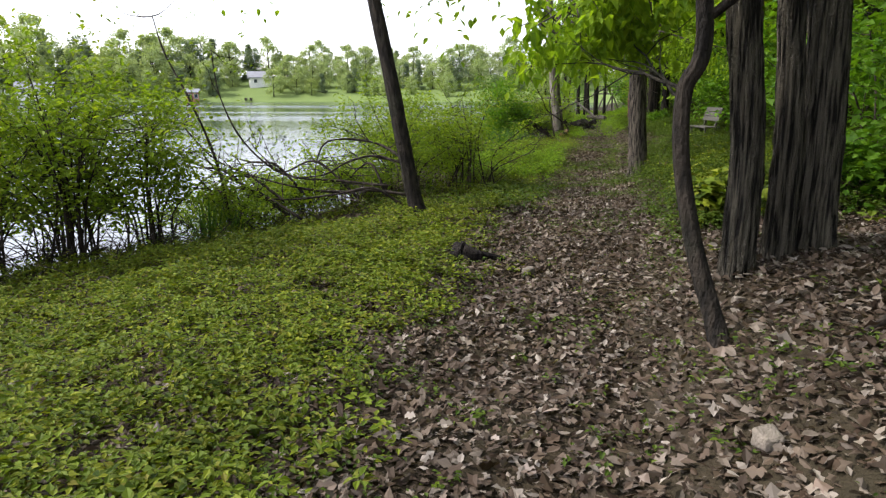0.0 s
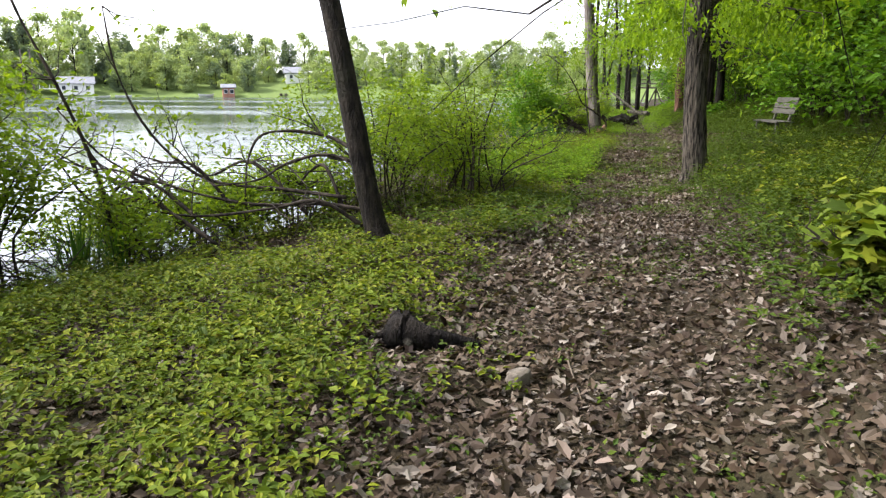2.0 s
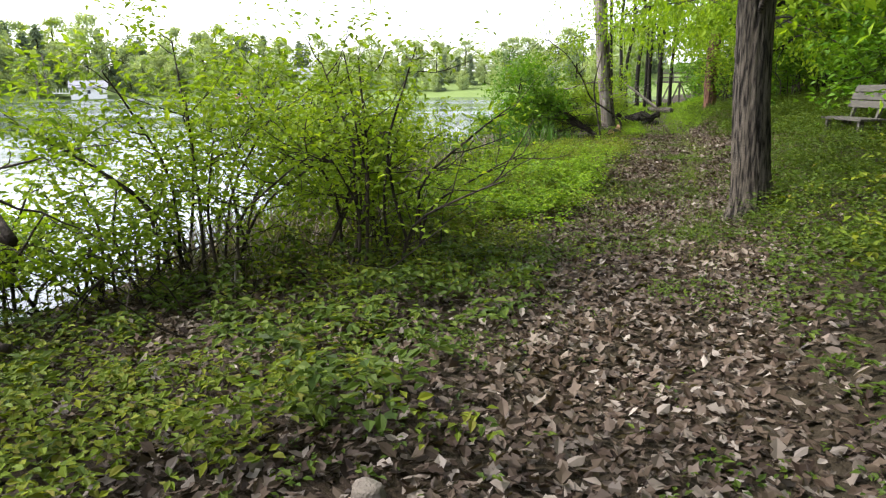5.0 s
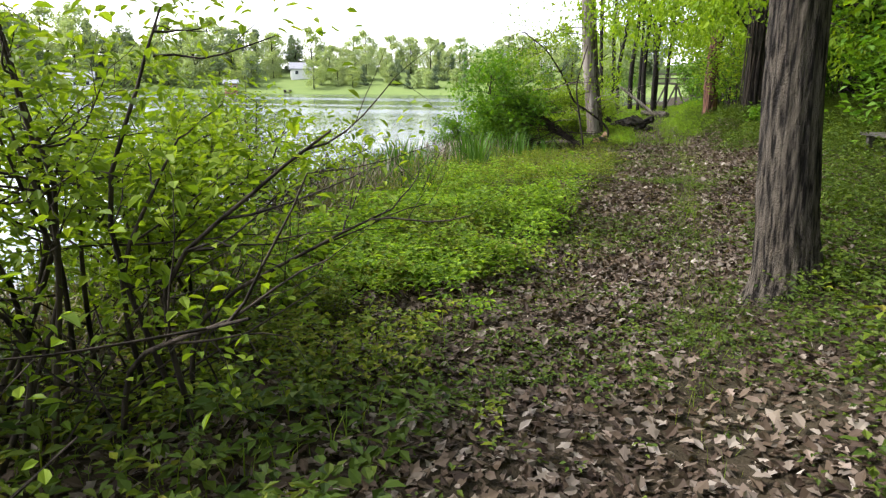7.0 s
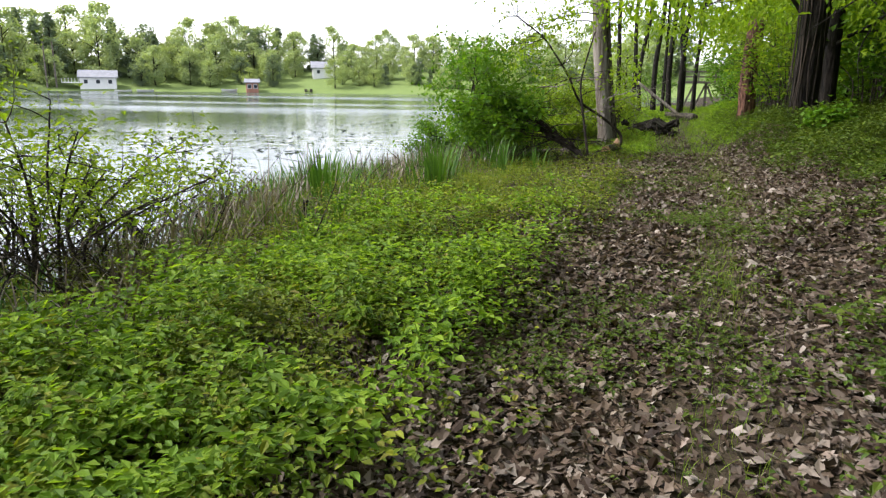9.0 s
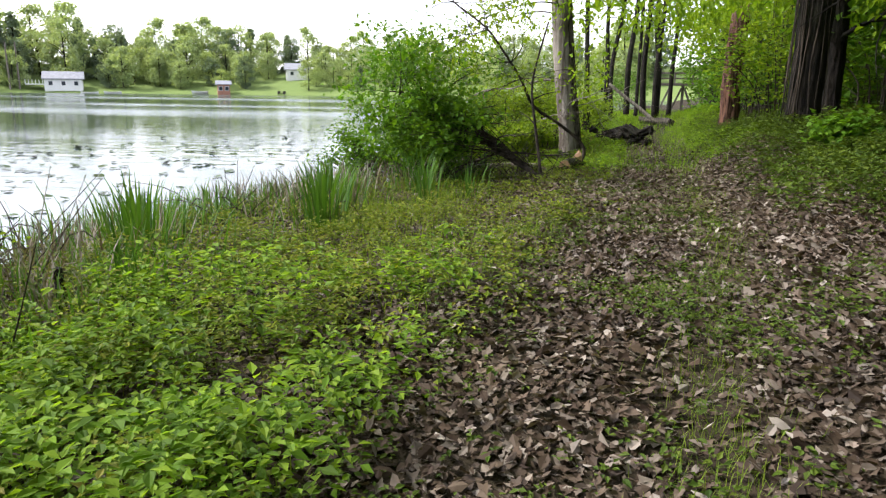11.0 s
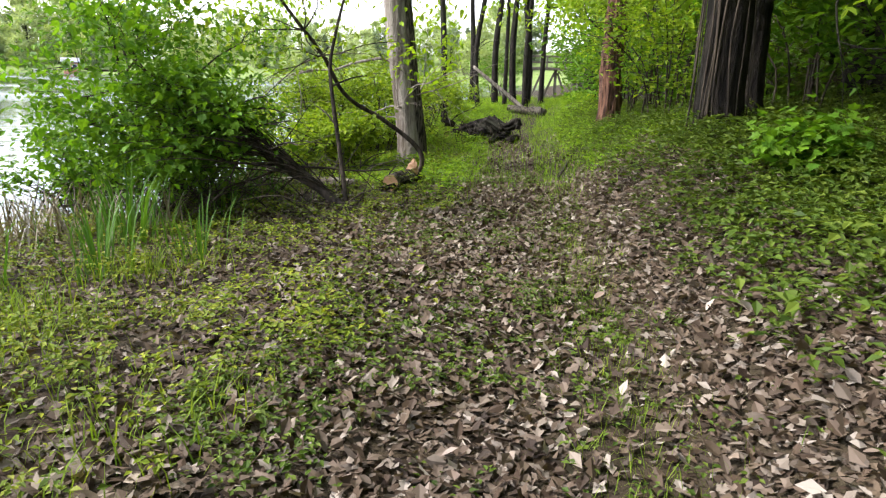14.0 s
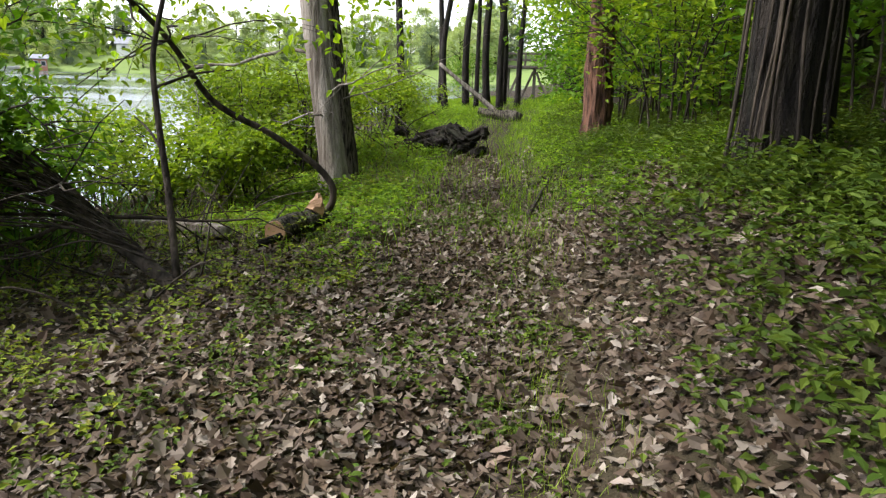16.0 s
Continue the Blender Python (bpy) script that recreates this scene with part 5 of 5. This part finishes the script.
# ---------------------------------------------------------------- timber stand at the trail's end
stand = thing("timber_platform", on_ground(3.6, 54.5), "dark raised timber platform with railing by the lake", "platform")
for px, py in ((-1.1, 0), (1.1, 0), (-1.0, 1.6), (1.0, 1.6), (0, 0)):
    g = Geo()
    box(g, (px, py, 0.62), (0.12, 0.12, 1.34))
    part("post", g, "dark_timber", stand)
for s in (-1, 1):
    for off in (0, 0.55):
        g = Geo()
        box(g, (s * (0.85 - off), -0.08, 0.58), (0.09, 0.09, 1.25), Matrix.Rotation(radians(22 * -s), 4, "Y"))
        part("brace", g, "dark_timber", stand)
g = Geo()
box(g, (0, 0.8, 1.34), (2.7, 2.2, 0.1))
part("deck", g, "dark_timber", stand)
for zz in (1.6, 1.85):
    g = Geo()
    box(g, (0, -0.2, zz), (2.6, 0.05, 0.08))
    part("rail", g, "dark_timber", stand)
for px in (-1.2, -0.4, 0.4, 1.2):
    g = Geo()
    box(g, (px, -0.2, 1.62), (0.07, 0.07, 0.5))
    part("rail_post", g, "dark_timber", stand)


# ---------------------------------------------------------------- far shore
def house(at, turn, size, wall, roof, label, floors=1, category="house", deck=False):
    w, d, h = size
    t = thing("house" if category == "house" else "boathouse", at, label, category)
    t.rotation_euler = (0, 0, radians(turn))
    g = Geo()
    box(g, (0, 0, h / 2 - 1), (w, d, h + 2))
    part("wall", g, wall, t)
    g = Geo()
    o = 0.5
    r = d * 0.32
    g.add([(-w / 2 - o, -d / 2 - o, h), (w / 2 + o, -d / 2 - o, h), (w / 2 + o, d / 2 + o, h), (-w / 2 - o, d / 2 + o, h), (-w / 2 - o, 0, h + r), (w / 2 + o, 0, h + r), (-w / 2 - o, -d / 2 - o, h - 0.2), (w / 2 + o, -d / 2 - o, h - 0.2), (w / 2 + o, d / 2 + o, h - 0.2), (-w / 2 - o, d / 2 + o, h - 0.2)],
          [(0, 1, 5, 4), (2, 3, 4, 5), (6, 7, 1, 0), (7, 8, 2, 1), (8, 9, 3, 2), (9, 6, 0, 3), (9, 8, 7, 6)], [(1, 2, 5), (3, 0, 4)])
    part("roof", g, roof, t)
    for fl in range(floors):
        for k in range(max(2, int(w / 2.6))):
            cx = -w / 2 + (k + 0.5) * w / max(2, int(w / 2.6))
            g = Geo()
            box(g, (cx, -d / 2 - 0.03, h * (fl + 0.55) / floors), (1.1, 0.12, 1.2))
            win = part("window", g, "white_wall", t)
            g = Geo()
            box(g, (cx, -d / 2 - 0.1, h * (fl + 0.55) / floors), (0.92, 0.06, 1.02))
            part("pane", g, "pane", win)
    if deck:
        g = Geo()
        box(g, (-w / 2 - 2.2, -0.5, 1.2), (4.4, d * 0.8, 0.25))
        part("deck", g, "white_wall", t)
        for k in range(6):
            g = Geo()
            box(g, (-w / 2 - 0.3 - k * 0.8, -d * 0.4 - 0.5, 1.8), (0.12, 0.12, 1.1))
            part("rail_post", g, "white_wall", t)
    return t


house(on_ground(-146.5, 175.5), 40, (9, 6, 2.7), "white_wall", "roof", "white boathouse with gabled roof and deck at the lake", 1, "boathouse", True)
house(on_ground(-106.3, 188.5), 35, (3.2, 3, 2.6), "brick", "roof", "small reddish shed at the far shore", 1, "boathouse")
house(on_ground(-97, 214), 30, (6.5, 6, 2.6), "white_wall", "roof", "pale house with grey roof above a lawn", 1)


def far_tree(kind, mat, seed, tall, wide, low):
    q = np.random.default_rng(seed)
    t = thing("far_tree", (0, 0, 0), {"far": "round green tree on the far shore", "far_dark": "dark green tree on the far shore", "far_light": "light green spring tree on the far shore, haze in its colour"}[mat], "tree", "trees on the far shore")
    g = Geo()
    tube(g, spline([(0, 0, -0.5), (0.1, 0, tall * 0.4), (0, 0.1, tall * 0.85)], 8), np.linspace(0.3, 0.08, 8), 7)
    for k in range(6):
        a = k * 1.05
        tube(g, spline([(0, 0, tall * (0.3 + 0.08 * k)), (math.cos(a) * wide * 0.4, math.sin(a) * wide * 0.4, tall * (0.42 + 0.08 * k)), (math.cos(a) * wide * 0.8, math.sin(a) * wide * 0.8, tall * (0.5 + 0.07 * k))], 6), np.linspace(0.12, 0.03, 6), 4)
    part("trunk", g, "bark_dark", t, smooth=True)
    clumps = 36
    cz = q.uniform(low, 0.96, clumps)
    prof = np.sin(np.clip((cz - low) / (1 - low), 0.04, 1) * math.pi) ** 0.55 if kind == "round" else (1.02 - cz) / (1 - low)
    a = q.uniform(0, 6.28, clumps)
    rr = wide * prof * np.sqrt(q.uniform(0.15, 1, clumps))
    cc = np.column_stack([np.cos(a) * rr, np.sin(a) * rr, cz * tall])
    p = np.repeat(cc, 64, 0)
    off = q.normal(0, 1, p.shape)
    off /= np.linalg.norm(off, axis=1)[:, None]
    p = p + off * wide * 0.36 * q.uniform(0.35, 1.05, len(p))[:, None] * (1, 1, 0.75)
    g = Geo()
    scatter(g, PATCH, p, q.uniform(0.5, 1.0, len(p)) * tall * 0.07, q.uniform(0, 6.28, len(p)), q.normal(-0.2, 0.6, len(p)), q.normal(0, 0.6, len(p)))
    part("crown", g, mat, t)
    return t


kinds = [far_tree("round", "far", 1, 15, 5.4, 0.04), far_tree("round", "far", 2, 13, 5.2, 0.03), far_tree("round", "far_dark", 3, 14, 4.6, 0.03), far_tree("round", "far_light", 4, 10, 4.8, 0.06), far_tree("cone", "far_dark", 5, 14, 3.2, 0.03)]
q = random.Random(17)
placed = 0
far_sites = []
for deg in np.arange(62, 147, 1.3):
    for row, (e0, e1) in enumerate(((6, 13), (16, 26), (28, 42))):
        if row == 0 and q.random() < 0.3:
            continue
        if q.random() < 0.06:
            continue
        e = q.uniform(e0, e1)
        a = radians(deg + q.uniform(-0.7, 0.7))
        fx, fy = LAKE[0] + (LAKE[2] + e) * math.cos(a), LAKE[1] + (LAKE[2] + e) * math.sin(a)
        # lawns before the houses stay open
        if any(math.hypot(fx - hx, fy - hy) < hr for hx, hy, hr in ((-146, 175, 9), (-106, 188, 5), (-97, 206, 9), (-92, 196, 8))):
            continue
        far_sites.append((fx, fy, row))
for k, (fx, fy, row) in enumerate(far_sites):
    sc = q.uniform(0.8, 1.2) * min(0.86, max(0.56, 0.56 + (-95 - fx) * 0.007)) * (0.8, 1.05, 1.2)[row]
    m = Matrix.LocRotScale(on_ground(fx, fy), Euler((0, 0, q.uniform(0, 6.28))), (sc, sc, sc * q.uniform(0.9, 1.15)))
    w = k if k < 5 else q.choices(range(5), (4, 3, 2, 2, 1))[0]
    if k < 5:
        kinds[k].matrix_basis = m.normalized()
    else:
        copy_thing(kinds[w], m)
copy_thing(kinds[3], Matrix.LocRotScale(on_ground(-85.5, 198), Euler((0, 0, 1)), (0.62, 0.62, 0.78)))
for k, (px, py) in enumerate(((-155.5, 166.8), (-154, 168.4))):
    g = Geo()
    at = on_ground(px, py)
    tube(g, [(0, 0, -0.3), (0, 0, 7), (0, 0, 12)], [0.25, 0.22, 0.16], 8)
    solid("dead_tree", g, "bark_pale", "bare pale dead trunk on the far shore", "tree", "bare trunks on the far shore").location = at
tabl = thing("picnic_table", on_ground(-91, 192.5), "dark picnic table on the far lawn", "table")
for nm, c, s in (("tabletop", (0, 0, 0.75), (2.2, 0.8, 0.06)), ("seat", (0, -0.75, 0.45), (2.2, 0.28, 0.05)), ("seat", (0, 0.75, 0.45), (2.2, 0.28, 0.05)), ("leg", (-0.8, 0, 0.36), (0.1, 1.4, 0.75)), ("leg", (0.8, 0, 0.36), (0.1, 1.4, 0.75))):
    g = Geo()
    box(g, c, s)
    part(nm, g, "dark_timber", tabl)
for bx, by, br in ((-136, 172.6, 30), (-131.5, 175.8, 45), (-112, 186.0, 40)):
    boat = thing("rowing_boat", on_ground(bx, by, 0.1), "pale rowing boat pulled up on the far shore", "boat", "boats on the far shore")
    boat.rotation_euler = (0, 0, radians(br))
    g = Geo()
    s = np.linspace(-1, 1, 13)
    wdt = 0.75 * (1 - np.abs(s) ** 3) + 0.05
    top = [(2.2 * a, sg * w_, 0.65 + 0.15 * a * a) for a, w_ in zip(s, wdt) for sg in (-1, 1)]
    low = [(2.0 * a, sg * w_ * 0.6, 0.02) for a, w_ in zip(s, wdt) for sg in (-1, 1)]
    f = []
    for i in range(12):
        a = i * 2
        f += [(a, a + 2, 26 + a + 2, 26 + a), (a + 3, a + 1, 26 + a + 1, 26 + a + 3), (26 + a, 26 + a + 2, 26 + a + 3, 26 + a + 1)]
    g.add(top + low, f)
    part("hull", g, "white_wall", boat, smooth=True)
    for sx in (-0.8, 0.7):
        g = Geo()
        box(g, (sx, 0, 0.48), (0.3, 1.2, 0.05))
        part("thwart", g, "plank", boat)

# single leaves lying uppermost on the trail
leaf_meshes = []
for k, tpl in enumerate((OAK_A, OAK_B, OAK_C, OAK_A)):
    g = Geo()
    scatter(g, tpl, [(0, 0, 0)], 0.095, 0, 0, 0)
    leaf_meshes.append(g.mesh("fallen_leaf", "litter_single"))
for k in range(280):
    y = rnd.uniform(3, 31)
    x = float(along(TRACK, y)) + rnd.uniform(-1.1, 0.9)
    ob = new("fallen_leaf", leaf_meshes[k % 4])
    ob.parent = ground
    ob.location = on_ground(x, y, 0.04)
    ob.rotation_euler = (rnd.gauss(0, 0.25), rnd.gauss(0, 0.25), rnd.uniform(0, 6.28))
    s = rnd.uniform(0.6, 1.1)
    ob.scale = (s, s, s)
